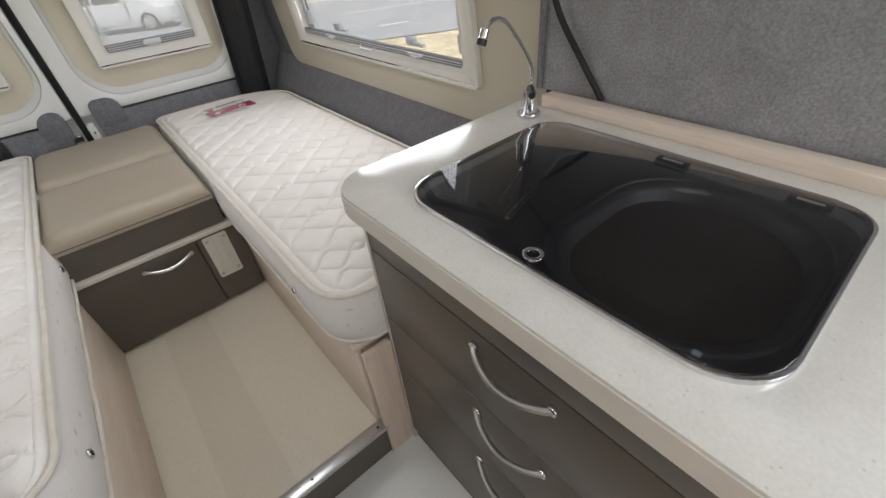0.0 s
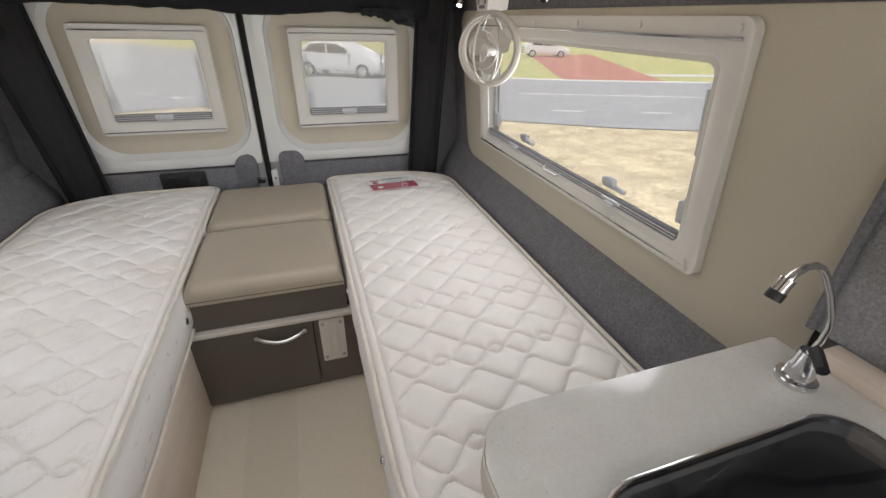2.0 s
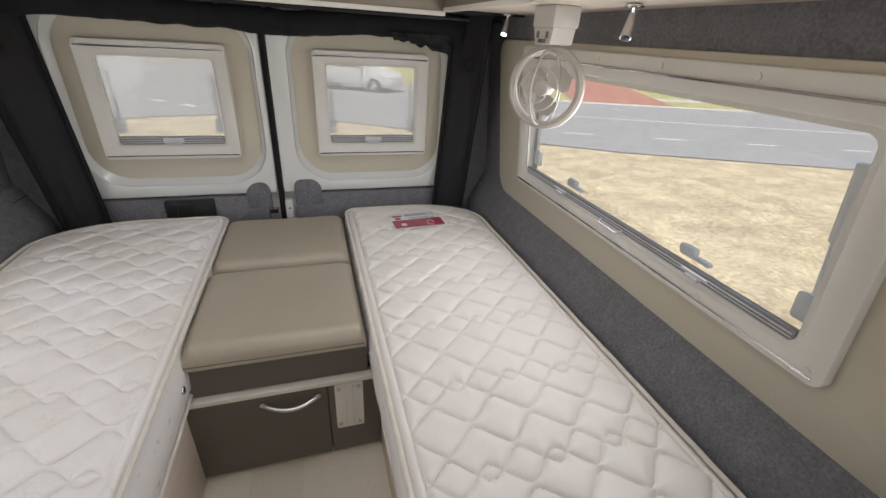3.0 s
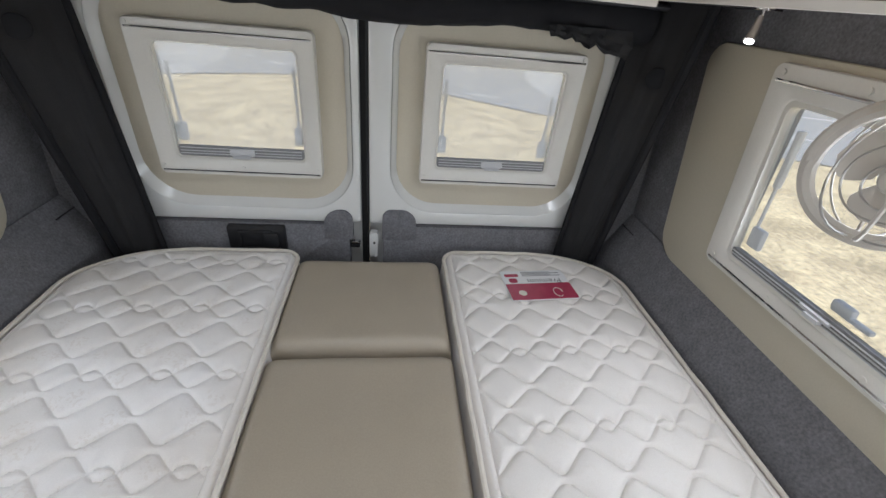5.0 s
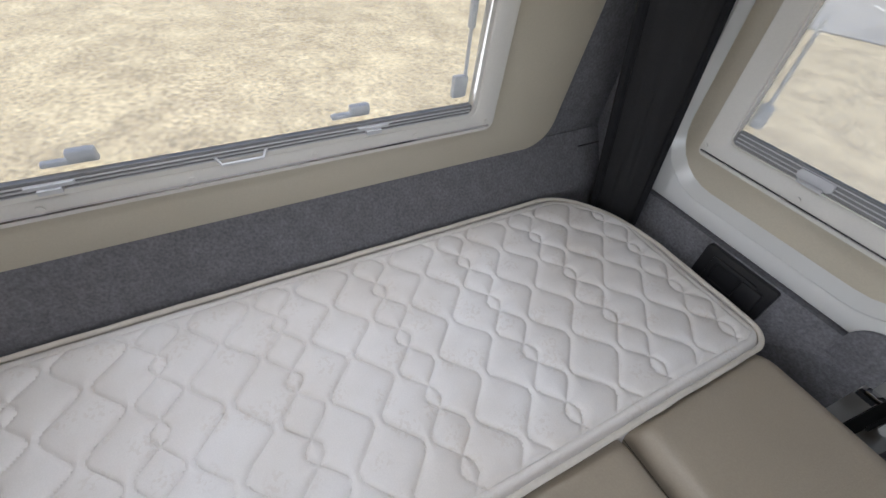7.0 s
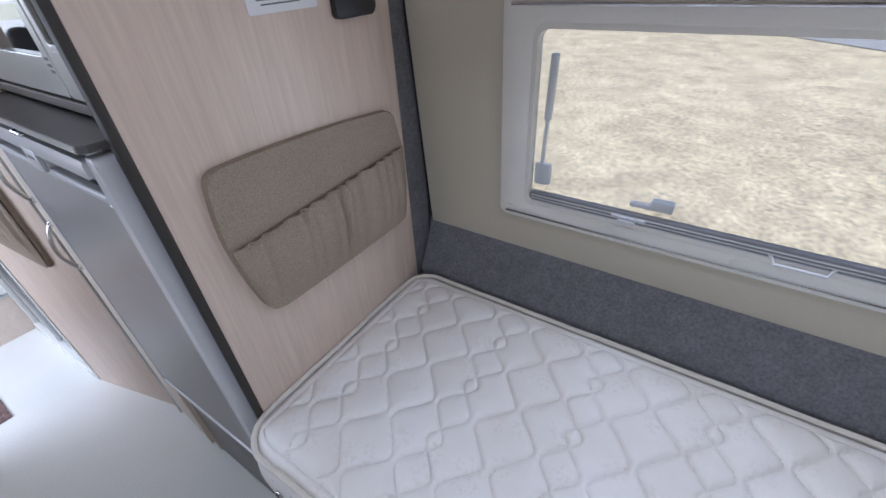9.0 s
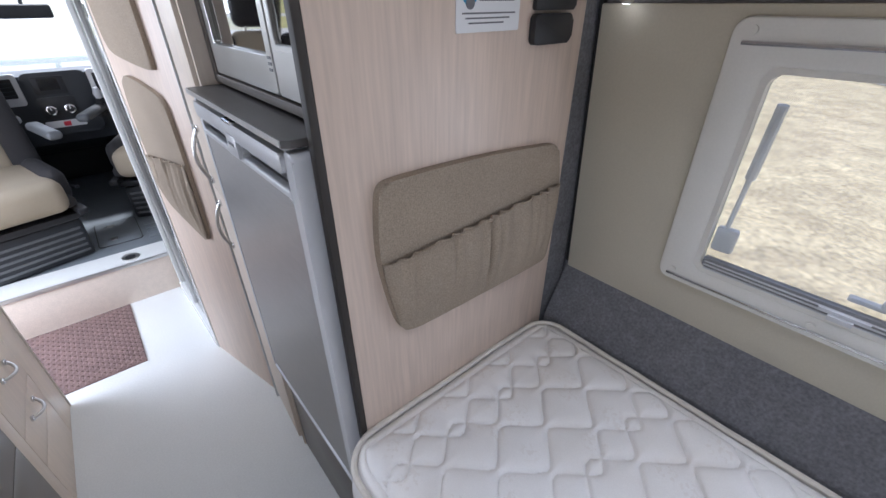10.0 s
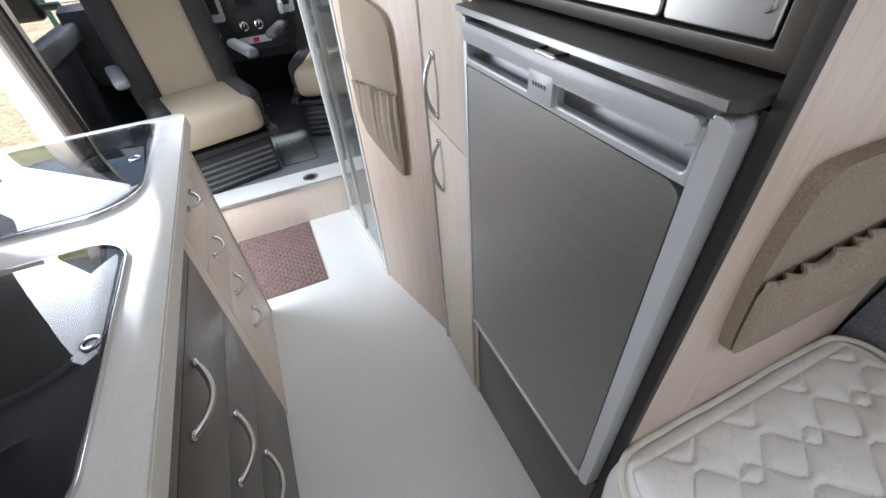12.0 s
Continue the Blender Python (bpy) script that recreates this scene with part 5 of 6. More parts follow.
part("stile", box(post, post + 0.016, 0.05, 1.88, -0.014, 0.004, 0.003), ALU, sd, "aluminium door stile", CP)
tagged(part("wall_bathroom_end", box(-0.89, -0.46, -0.915, -0.882, 0.0, 1.92), BODY_WHITE), "white partition towards the cab", "wall", kind="structure")

# door mat of woven squares
mt = thing("door_mat", "brown woven door mat with checked relief", "mat", at=pose(0.3, -0.66, 0))
mi = mt.matrix_world.inverted()
part("base", box(0.073, 0.62, -0.908, -0.413, 0.0, 0.005, 0.001), MAT, mt, "", mi)
bm = bmesh.new()
q = 0.0175
for i in range(31):
    for j in range(28):
        if (i + j) % 2:
            continue
        x, y = 0.0745 + i * q, -0.906 + j * q
        vs = [bm.verts.new(c) for c in ((x, y, 0.005), (x + q, y, 0.005), (x + q, y + q, 0.005), (x, y + q, 0.005))]
        ap = bm.verts.new((x + q / 2, y + q / 2, 0.0105))
        for k in range(4):
            bm.faces.new((vs[k], vs[(k + 1) % 4], ap))
wv = part("weave", bm, MAT, mt, "raised checked weave", mi, smooth=False)
wv["kind"] = "stuff"

# ---- overhead lockers ----
lo = thing("overhead_locker", "brown gloss overhead locker with pale bottom edge across the rear", "locker", at=pose(0, 2.4, 1.34))
li = lo.matrix_world.inverted()
part("front", box(-0.88, 0.56, 2.285, 2.303, 1.362, 1.90, 0.001), BROWN_LOCKER, lo, "brown gloss locker front", li)
part("bottom_edge", box(-0.88, 0.56, 2.280, 2.305, 1.349, 1.362, 0.001), EDGE_STRIP, lo, "pale bottom edge", li)
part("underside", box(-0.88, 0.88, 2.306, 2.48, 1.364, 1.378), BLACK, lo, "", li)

ro = thing("overhead_locker", "pale overhead locker with bowed brown doors along the window wall", "locker", at=pose(0.7, 1.6, 1.345))
ri = ro.matrix_world.inverted()


o1 = [(0.878, 2.283), (0.878, 0.98)] + [(0.56 - 0.07 * math.sin(math.pi * min(1, i / 16)), 0.98 + 0.70 * i / 16) for i in range(17)] + [(0.56, 2.283)]
part("bottom_board", slab(o1, 1.370, 1.384), WOOD_LONG, ro, "pale wood underside", ri)
n = 24
bm = bmesh.new()
cols = []
for i in range(n + 1):
    y = 0.98 + 0.70 * i / n
    x = 0.555 - 0.07 * math.sin(math.pi * i / n)
    cols.append([bm.verts.new((x - 0.004, y, 1.360)), bm.verts.new((x - 0.004, y, 1.88)), bm.verts.new((x + 0.014, y, 1.88)), bm.verts.new((x + 0.014, y, 1.360))])
for a, b in zip(cols, cols[1:]):
    for k in range(4):
        bm.faces.new((a[k], a[(k + 1) % 4], b[(k + 1) % 4], b[k]))
bm.faces.new(cols[0])
bm.faces.new(cols[-1][::-1])
part("bowed_door", bm, DOOR_PANEL, ro, "bowed tan gloss locker door", ri)
part("straight_door", box(0.556, 0.572, 1.684, 2.28, 1.372, 1.88, 0.001), BROWN_LOCKER, ro, "brown gloss locker door", ri)
part("edge", box(0.552, 0.574, 1.684, 2.28, 1.360, 1.3715, 0.001), EDGE_STRIP, ro, "pale bottom edge", ri)
l3 = thing("overhead_locker", "pale overhead locker along the bed wall", "locker", at=pose(-0.7, 1.6, 1.4))
part("body", box(-0.885, -0.60, 0.89, 2.28, 1.36, 1.90, 0.002), CREAM_WOOD, l3, "", l3.matrix_world.inverted())



def spotlight(x, y, z, lit=True):
    t = thing("spotlight", "small chrome spotlight, switched %s, under the locker" % ("on" if lit else "off"), "lamp", "spotlights under the lockers", pose(x, y, z))
    part("base", disc((0, 0, 0.026), (0, 0, 1), 0.018, 0.006, 20, 0.002), CHROME, t)
    part("stem", tube([(0, 0, 0.024), (0.002, 0, 0.012)], 0.0035, 8), CHROME, t)
    d = Vector((-0.4, -0.35, -1)).normalized()
    sh_ = part("shade", tube([Vector((0, 0, 0.014)), d * 0.010, d * 0.034], [0.005, 0.009, 0.0115], 16), SATIN, t, "chrome conical shade")
    part("lens", disc(d * 0.0352, d, 0.0085, 0.002, 16), LED if lit else DARK_GLASS, sh_, "glowing lens" if lit else "dark lens")
    return t


spotlight(0.765, 2.255, 1.339)
spotlight(0.740, 1.62, 1.339, False)
spotlight(-0.80, 0.96, 1.330)

# ---- caged fan under the locker ----
FAN_PLASTIC = material("cream_fan_plastic", (0.52, 0.49, 0.44), 0.4, vary=0.06, scale=20)
fan = thing("fan", "white caged cabin fan hanging under the locker", "fan", at=pose(0.70, 1.835, 1.370))
F = lambda x, y, z: Vector((x, y, z))
part("bracket", box(-0.034, 0.034, -0.050, 0.050, -0.046, 0.0, 0.005), WHITE_PLASTIC, fan, "white plastic bracket")
hd = part("housing", slab([(-0.046, -0.028), (-0.040, -0.062), (0.030, -0.066), (0.046, -0.028)], -0.030, 0.030, 0.004), WHITE_PLASTIC, fan, "white motor housing", plane_at((0, 0, -0.018), (0, 1, 0), (0, 0, 1)))
for i in range(4):
    part("vent_slot", box(-0.0345, -0.030, -0.020 + i * 0.009, -0.016 + i * 0.009, -0.078, -0.070), CASSETTE, hd)
for y in (-0.028, 0.016):
    part("vent_slot", box(-0.0345, -0.030, y, y + 0.006, -0.068, -0.054), CASSETTE, hd)
R0, C = 0.088, Vector((0, 0, -0.180))
HEAD = Matrix.Rotation(radians(38), 4, "Z")
part("yoke", tube([C + Vector((0, R0 * math.cos(a), R0 * math.sin(a))) * 1.02 for a in [i * 2 * math.pi / 36 for i in range(36)]], 0.011, 8, True), FAN_PLASTIC, fan, "white outer hoop", HEAD)
cage = part("cage", tube([C + Vector((R0 * math.cos(a), 0, R0 * math.sin(a))) for a in [i * 2 * math.pi / 36 for i in range(36)]], 0.0028, 6, True), FAN_PLASTIC, fan, "white wire cage", HEAD)
for k in range(1, 4):
    th = k * math.pi / 4
    e1, e2 = Vector((math.cos(th), math.sin(th), 0)), Vector((0, 0, 1))
    part("wire", tube([C + (e1 * math.cos(a) + e2 * math.sin(a)) * R0 for a in [i * 2 * math.pi / 32 for i in range(32)]], 0.0016, 6, True), SATIN, cage, "", HEAD)
for rr_, off in ((0.050, 0.044), (0.030, 0.060)):
    part("wire", tube([C + Vector((-off, rr_ * math.cos(a), rr_ * math.sin(a))) for a in [i * 2 * math.pi / 28 for i in range(28)]], 0.0015, 6, True), SATIN, cage, "", HEAD)
hb_ = part("hub", disc(C + Vector((-0.005, 0, 0)), (1, 0, 0), 0.018, 0.05, 20, 0.005), FAN_PLASTIC, fan, "round white hub", HEAD)
for k in range(3):
    a = k * 2 * math.pi / 3 + 0.4
    bm = bmesh.new()
    g = []
    for i in range(6):
        r = 0.016 + 0.050 * i / 5
        wd = 0.016 + 0.020 * math.sin(math.pi * i / 5)
        g.append([bm.verts.new((0.008 * s + 0.002, r * math.cos(a) - s * wd * math.sin(a), r * math.sin(a) + s * wd * math.cos(a))) for s in (-1, 0, 1)])
    for p, q2 in zip(g, g[1:]):
        for s in range(2):
            bm.faces.new((p[s], p[s + 1], q2[s + 1], q2[s]))
    ex = bmesh.ops.extrude_face_region(bm, geom=bm.faces[:])
    for v in ex["geom"]:
        if isinstance(v, bmesh.types.BMVert):
            v.co.x += 0.002
    part("blade", bm, FAN_PLASTIC, hb_, "", HEAD @ Matrix.Translation(C))
part("pivot", disc(C + Vector((0, R0 * 1.02, 0)), (0, 1, 0), 0.011, 0.012, 14, 0.003), FAN_PLASTIC, fan, "", HEAD)

# ---- rear curtains ----
def curtain_side(sx, label):
    """Gathered curtain hanging across the rear corner; black bands at both its edges."""
    t = thing("curtain", label, "curtain", "rear curtains", pose(sx * 0.69, 2.54, 0.56))
    inv = t.matrix_world.inverted()

    def at(g, f):
        z = 0.56 + 0.86 * f
        a = Vector((0.637 + 0.052 * f, 2.572, z))
        b = Vector((0.752 + 0.012 * f, 2.535 - 0.150 * f, z))
        p = a.lerp(b, g)
        fold = 0.005 * math.sin(g * 9 + 2.0 * f) * (1.1 - f) + 0.006 * noise.noise((g * 5, f * 4, sx * 3)) + 0.004 * noise.noise((g * 16, f * 9, sx))
        return Vector((sx * p.x, p.y + fold * (1 if 0 < g < 1 else 0), z))

    bm = bmesh.new()
    n, m = 30, 26
    rows = [[bm.verts.new(at(i / n, j / m)) for i in range(n + 1)] for j in range(m + 1)]
    for j in range(m):
        for i in range(n):
            bm.faces.new((rows[j][i], rows[j][i + 1], rows[j + 1][i + 1], rows[j + 1][i]))
    ex = bmesh.ops.extrude_face_region(bm, geom=bm.faces[:])
    for v in ex["geom"]:
        if isinstance(v, bmesh.types.BMVert):
            v.co.y += 0.004
    part("cloth", bm, CURTAIN, t, "charcoal gathered cloth", inv)
    for g, r in ((0.0, 0.009), (1.0, 0.012)):
        part("band", tube([at(g, j / m) + Vector((0, -0.004, 0)) for j in range(m + 1)], r, 8), CURTAIN_BAND, t, "black curtain band", inv)
    pc = at(0.62, 0.74)
    part("pad", disc((pc.x, pc.y - 0.012, pc.z), (-sx * 0.5, -0.85, 0), 0.026, 0.006, 20, 0.002), CURTAIN_BAND, t, "round black pad", inv)
    return t


curtain_side(-1, "charcoal rear curtain gathered in the corner")
curtain_side(1, "charcoal rear curtain gathered in the corner beside the window")
cr = thing("rolled_curtain", "dark rolled-up curtain below the rear locker", "curtain", at=pose(0, 2.5, 1.3))
bm = bmesh.new()
rings_ = []
for i in range(61):
    f = i / 60
    x = -0.70 + 1.40 * f
    c0 = Vector((x, 2.535, 1.312 + 0.008 * math.sin(f * 9) + 0.008 * noise.noise((f * 8, 0, 3))))
    rr_ = 0.040 + 0.010 * noise.noise((f * 14, 2, 1)) + (0.012 if f > 0.88 else 0)
    rings_.append([bm.verts.new(c0 + Vector((0, rr_ * 0.8 * math.cos(a), rr_ * math.sin(a) * (1 + 0.12 * noise.noise((f * 30, a, 4)))))) for a in [k * 2 * math.pi / 14 for k in range(14)]])
for a, b in zip(rings_, rings_[1:]):
    for k in range(14):
        bm.faces.new((a[k], a[(k + 1) % 14], b[(k + 1) % 14], b[k]))
bm.faces.new(rings_[0])
bm.faces.new(rings_[-1])
part("roll", bm, CURTAIN_BAND, cr, "", cr.matrix_world.inverted())
bm = bmesh.new()
flap = []
for j in range(7):
    g = j / 6
    flap.append([bm.verts.new((0.43 + 0.22 * i / 16 + 0.01 * noise.noise((i * 0.5, j * 0.6, 2)), 2.492 + 0.018 * noise.noise((i * 0.45, j * 0.5, 9)), 1.295 - g * (0.020 + 0.045 * i / 16 + 0.016 * noise.noise((i * 0.6, 0, 5))))) for i in range(17)])
for a, b in zip(flap, flap[1:]):
    for i in range(16):
        bm.faces.new((a[i], a[i + 1], b[i + 1], b[i]))
ex = bmesh.ops.extrude_face_region(bm, geom=bm.faces[:])
for v in ex["geom"]:
    if isinstance(v, bmesh.types.BMVert):
        v.co.y += 0.003
part("flap", bm, CURTAIN, cr, "crumpled loose end of the curtain", cr.matrix_world.inverted())
tagged(part("curtain_rail", tube([(-0.86, 2.50, 1.352), (0.86, 2.50, 1.352)], 0.008, 8), BLACK), "black curtain rail over the rear doors", "curtain rail")

# ---- cab ----
def soft_block(x0, x1, y0, y1, z0, z1, r, seg=4):
    return box(x0, x1, y0, y1, z0, z1, r, seg)


def cab_seat(at, label, arms=True):
    """Swivel seat facing +y in its own frame."""
    t = thing("cab_seat", label, "seat", "cab seats", at)
    part("pedestal", box(-0.21, 0.21, -0.22, 0.20, 0.0, 0.20, 0.02), DASH, t, "dark grey seat pedestal")
    for i in range(5):
        part("pedestal_rib", box(-0.19, 0.19, 0.198, 0.206, 0.03 + i * 0.03, 0.042 + i * 0.03, 0.003), ARM_GREY, t)
    part("swivel_plate", box(-0.22, 0.22, -0.22, 0.22, 0.205, 0.235, 0.006), BLACK, t)
    part("slide_rail", box(-0.24, -0.20, -0.24, 0.27, 0.235, 0.262, 0.004), BLACK, t)
    part("slide_rail", box(0.20, 0.24, -0.24, 0.27, 0.235, 0.262, 0.004), BLACK, t)
    part("cushion_base", soft_block(-0.225, 0.225, -0.24, 0.22, 0.262, 0.315, 0.02), SEAT_GREY, t, "charcoal cushion base")
    cu = part("cushion", soft_block(-0.200, 0.200, -0.22, 0.255, 0.255, 0.412, 0.050), SEAT_CREAM, t, "cream cloth cushion centre")
    for s in (-1, 1):
        part("cushion_bolster", soft_block(min(s * 0.150, s * 0.245), max(s * 0.150, s * 0.245), -0.23, 0.165, 0.270, 0.436, 0.05), SEAT_GREY, cu, "charcoal side bolster")
    lean = pose(0, -0.20, 0.37, 17, 0, 0)
    bk = part("backrest", soft_block(-0.160, 0.160, -0.09, 0.035, 0.0, 0.60, 0.05), SEAT_CREAM, t, "cream cloth backrest centre", lean)
    for s in (-1, 1):
        part("back_bolster", soft_block(min(s * 0.135, s * 0.25), max(s * 0.135, s * 0.25), -0.09, 0.060, -0.02, 0.575, 0.045), SEAT_GREY, bk, "charcoal back bolster", lean)
    part("back_shell", soft_block(-0.235, 0.235, -0.13, -0.08, -0.02, 0.585, 0.03), SEAT_GREY, bk, "", lean)
    hr = part("headrest", soft_block(-0.13, 0.13, -0.09, 0.02, 0.63, 0.81, 0.045), SEAT_GREY, t, "charcoal headrest", lean)
    for s in (-1, 1):
        part("post", tube([lean @ Vector((s * 0.06, -0.03, 0.57)), lean @ Vector((s * 0.06, -0.03, 0.65))], 0.006, 8), SATIN, hr)
        part("armrest", soft_block(min(s * 0.245, s * 0.305), max(s * 0.245, s * 0.305), -0.17, 0.15, 0.555, 0.596, 0.018), ARM_GREY, t, "grey armrest")
    part("lever", tube([(-0.27, 0.0, 0.30), (-0.275, 0.10, 0.315)], 0.008, 8), BLACK, t)
    return t


cab_seat(pose(0.365, -1.300, 0.205, 0, 0, 15), "cream and charcoal cloth passenger swivel seat turned to the cabin")
cab_seat(pose(-0.365, -1.60, 0.205, 0, 0, -20), "cream and charcoal cloth driver seat turned to the cabin")
# seat belt and buckle
bb = thing("belt_buckle", "black seat belt buckle with red button", "seat belt", at=pose(0.62, -1.12, 0.5))
part("stalk", tube([(0, 0, -0.10), (-0.01, 0.02, 0.06)], 0.014, 8), BLACK, bb)
part("button", box(-0.026, 0.002, 0.008, 0.036, 0.058, 0.066, 0.002), RED_GLOW, bb, "red release button")

hatch = thing("floor_hatch", "grey floor hatch with two round locks in the cab", "hatch", at=pose(-0.02, -1.4, 0.205))
hti = hatch.matrix_world.inverted()
part("cover", slab(rrect(-0.09, 0.10, -1.53, -1.20, 0.02), 0.205, 0.2085, 0.0012), CAB_RUBBER, hatch, "", hti)
part("seam", ring(rrect(-0.095, 0.105, -1.535, -1.195, 0.024), rrect(-0.091, 0.101, -1.531, -1.199, 0.021), 0.205, 0.2065), BLACK, hatch, "", hti)
for x, y in ((0.03, -1.27), (0.03, -1.46)):
    part("lock", disc((x, y, 0.209), (0, 0, 1), 0.018, 0.003, 20, 0.001), SATIN, hatch, "round grey lock", hti)
for i in range(4):
    tagged(part("floor_rib", box(-0.24, -0.12, -1.20 - i * 0.06, -1.175 - i * 0.06, 0.205, 0.210, 0.002), CAB_RUBBER), "raised rib in the rubber cab floor", "floor rib", "ribs of the cab floor", kind="structure")
sock = thing("table_socket", "steel table-leg socket sunk in the cab step", "socket", at=pose(-0.009, -0.985, 0.212))
part("flange", ring([(0.038 * math.cos(a * math.pi / 14), 0.038 * math.sin(a * math.pi / 14)) for a in range(28)], [(0.024 * math.cos(a * math.pi / 14), 0.024 * math.sin(a * math.pi / 14)) for a in range(28)], 0.0, 0.004, 0.001), SATIN, sock, "steel flange")
part("cup", disc((0, 0, 0.001), (0, 0, 1), 0.024, 0.002, 24), BLACK, sock, "dark socket hole")

dash = thing("dashboard", "grey and silver van dashboard with radio and heater knobs", "dashboard", at=pose(0, -1.9, 0.205))
di = dash.matrix_world.inverted()
DP = di @ plane_at((0, -1.85, 0), (-1, 0, 0), (0, 0, 1))
sec = [(-1.87, 0.60), (-1.83, 0.70), (-1.86, 0.965), (-1.95, 0.985), (-2.40, 0.945), (-2.55, 0.90), (-2.55, 0.55), (-2.10, 0.50)]
bm = bmesh.new()
ends = []
for x in (-0.90, 0.90):
    ends.append([bm.verts.new((x, y - 0.03, z)) for y, z in sec])
for i in range(len(sec)):
    j = (i + 1) % len(sec)
    bm.faces.new((ends[0][i], ends[0][j], ends[1][j], ends[1][i]))
bm.faces.new(ends[0])
bm.faces.new(ends[1][::-1])
part("body", bm, DASH, dash, "dark dashboard body", di)
ce = part("console", slab(rrect(-0.13, 0.15, 0.66, 0.985, 0.03), -0.03, 0.02, 0.01), DASH, dash, "dark centre console", DP)

part("radio", slab(rrect(-0.09, 0.045, 0.875, 0.965, 0.006), 0.02, 0.028, 0.003), BLACK, ce, "black radio", DP)
part("radio_screen", slab(rrect(-0.065, 0.02, 0.895, 0.955, 0.003), 0.028, 0.030), DARK_GLASS, ce, "", DP)
part("climate_panel", slab(rrect(-0.10, 0.06, 0.745, 0.860, 0.012), 0.02, 0.026, 0.003), BLACK, ce, "", DP)
for u in (-0.058, 0.024):
    kn = part("knob", disc((u, 0.795, 0.036), (0, 0, 1), 0.026, 0.022, 24, 0.004), CHROME, ce, "chrome-ringed heater knob", DP)
    part("knob_cap", disc((u, 0.795, 0.048), (0, 0, 1), 0.017, 0.006, 20, 0.002), BLACK, kn, "", DP)
    part("knob_mark", box(u - 0.002, u + 0.002, 0.797, 0.812, 0.050, 0.053), PAPER, kn, "", DP)
part("button_row", slab(rrect(-0.11, 0.07, 0.700, 0.735, 0.006), 0.02, 0.028, 0.003), SILVER, ce, "silver button row", DP)
part("hazard_button", slab(rrect(-0.032, 0.000, 0.706, 0.730, 0.004), 0.028, 0.033, 0.002), RED_GLOW, ce, "red hazard button", DP)
for u0, u1 in ((-0.255, -0.140), (0.155, 0.245)):
    v_ = part("vent", slab(rrect(u0, u1, 0.83, 0.985, 0.012), 0.0, 0.022, 0.006), SILVER, dash, "silver air vent", DP)
    part("vent_mouth", slab(rrect(u0 + 0.022, u1 - 0.022, 0.87, 0.965, 0.006), 0.022, 0.025), BLACK, v_, "", DP)
    for i in range(4):
        part("vent_slat", box(u0 + 0.024, u1 - 0.024, 0.882 + i * 0.020, 0.887 + i * 0.020, 0.025, 0.030), DASH, v_, "", DP)
gl_ = part("gear_lever", tube([di @ Vector((-0.15, -1.83, 0.74)), di @ Vector((-0.165, -1.80, 0.84))], [0.03, 0.010], 12), BLACK, dash, "black gear gaiter")
part("gear_knob", tube([di @ Vector((-0.166, -1.80, 0.835)), di @ Vector((-0.168, -1.795, 0.86)), di @ Vector((-0.168, -1.79, 0.892))], [0.014, 0.022, 0.012], 14), SILVER, gl_, "silver gear knob")
for x0 in (0.19,):
    cupm = part("cup_holder", ring([(-0.235 + 0.04 * math.cos(a * math.pi / 10), 0.03 * math.sin(a * math.pi / 10)) for a in range(20)], [(-0.235 + 0.032 * math.cos(a * math.pi / 10), 0.023 * math.sin(a * math.pi / 10)) for a in range(20)], 0.0, 0.02, 0.003), SILVER, dash, "silver cup holder ring", DP @ pose(0, 0.76, 0.03, -60, 0, 0))
sw_ = thing("steering_wheel", "dark three-spoke steering wheel before the driver seat", "steering wheel", at=pose(-0.45, -1.72, 0.98, 62, 0, 0))
part("rim", tube([(0.19 * math.cos(a), 0.19 * math.sin(a), 0) for a in [i * 2 * math.pi / 40 for i in range(40)]], 0.015, 10, True), DASH, sw_, "dark wheel rim")
part("hub", disc((0, 0, -0.02), (0, 0, 1), 0.075, 0.05, 24, 0.012), DASH, sw_)
for a in (0, math.pi, -math.pi / 2):
    part("spoke", tube([(0.06 * math.cos(a), 0.06 * math.sin(a), -0.015), (0.18 * math.cos(a), 0.18 * math.sin(a), 0)], 0.014, 8), DASH, sw_)
part("column", tube([(0, 0, -0.04), (0, 0, -0.34)], 0.03, 10), DASH, sw_)

CURTAIN_BROWN = material("dark_brown_curtain", (0.13, 0.112, 0.098), 0.9, vary=0.25, scale=25, bump=0.3, bump_scale=500)
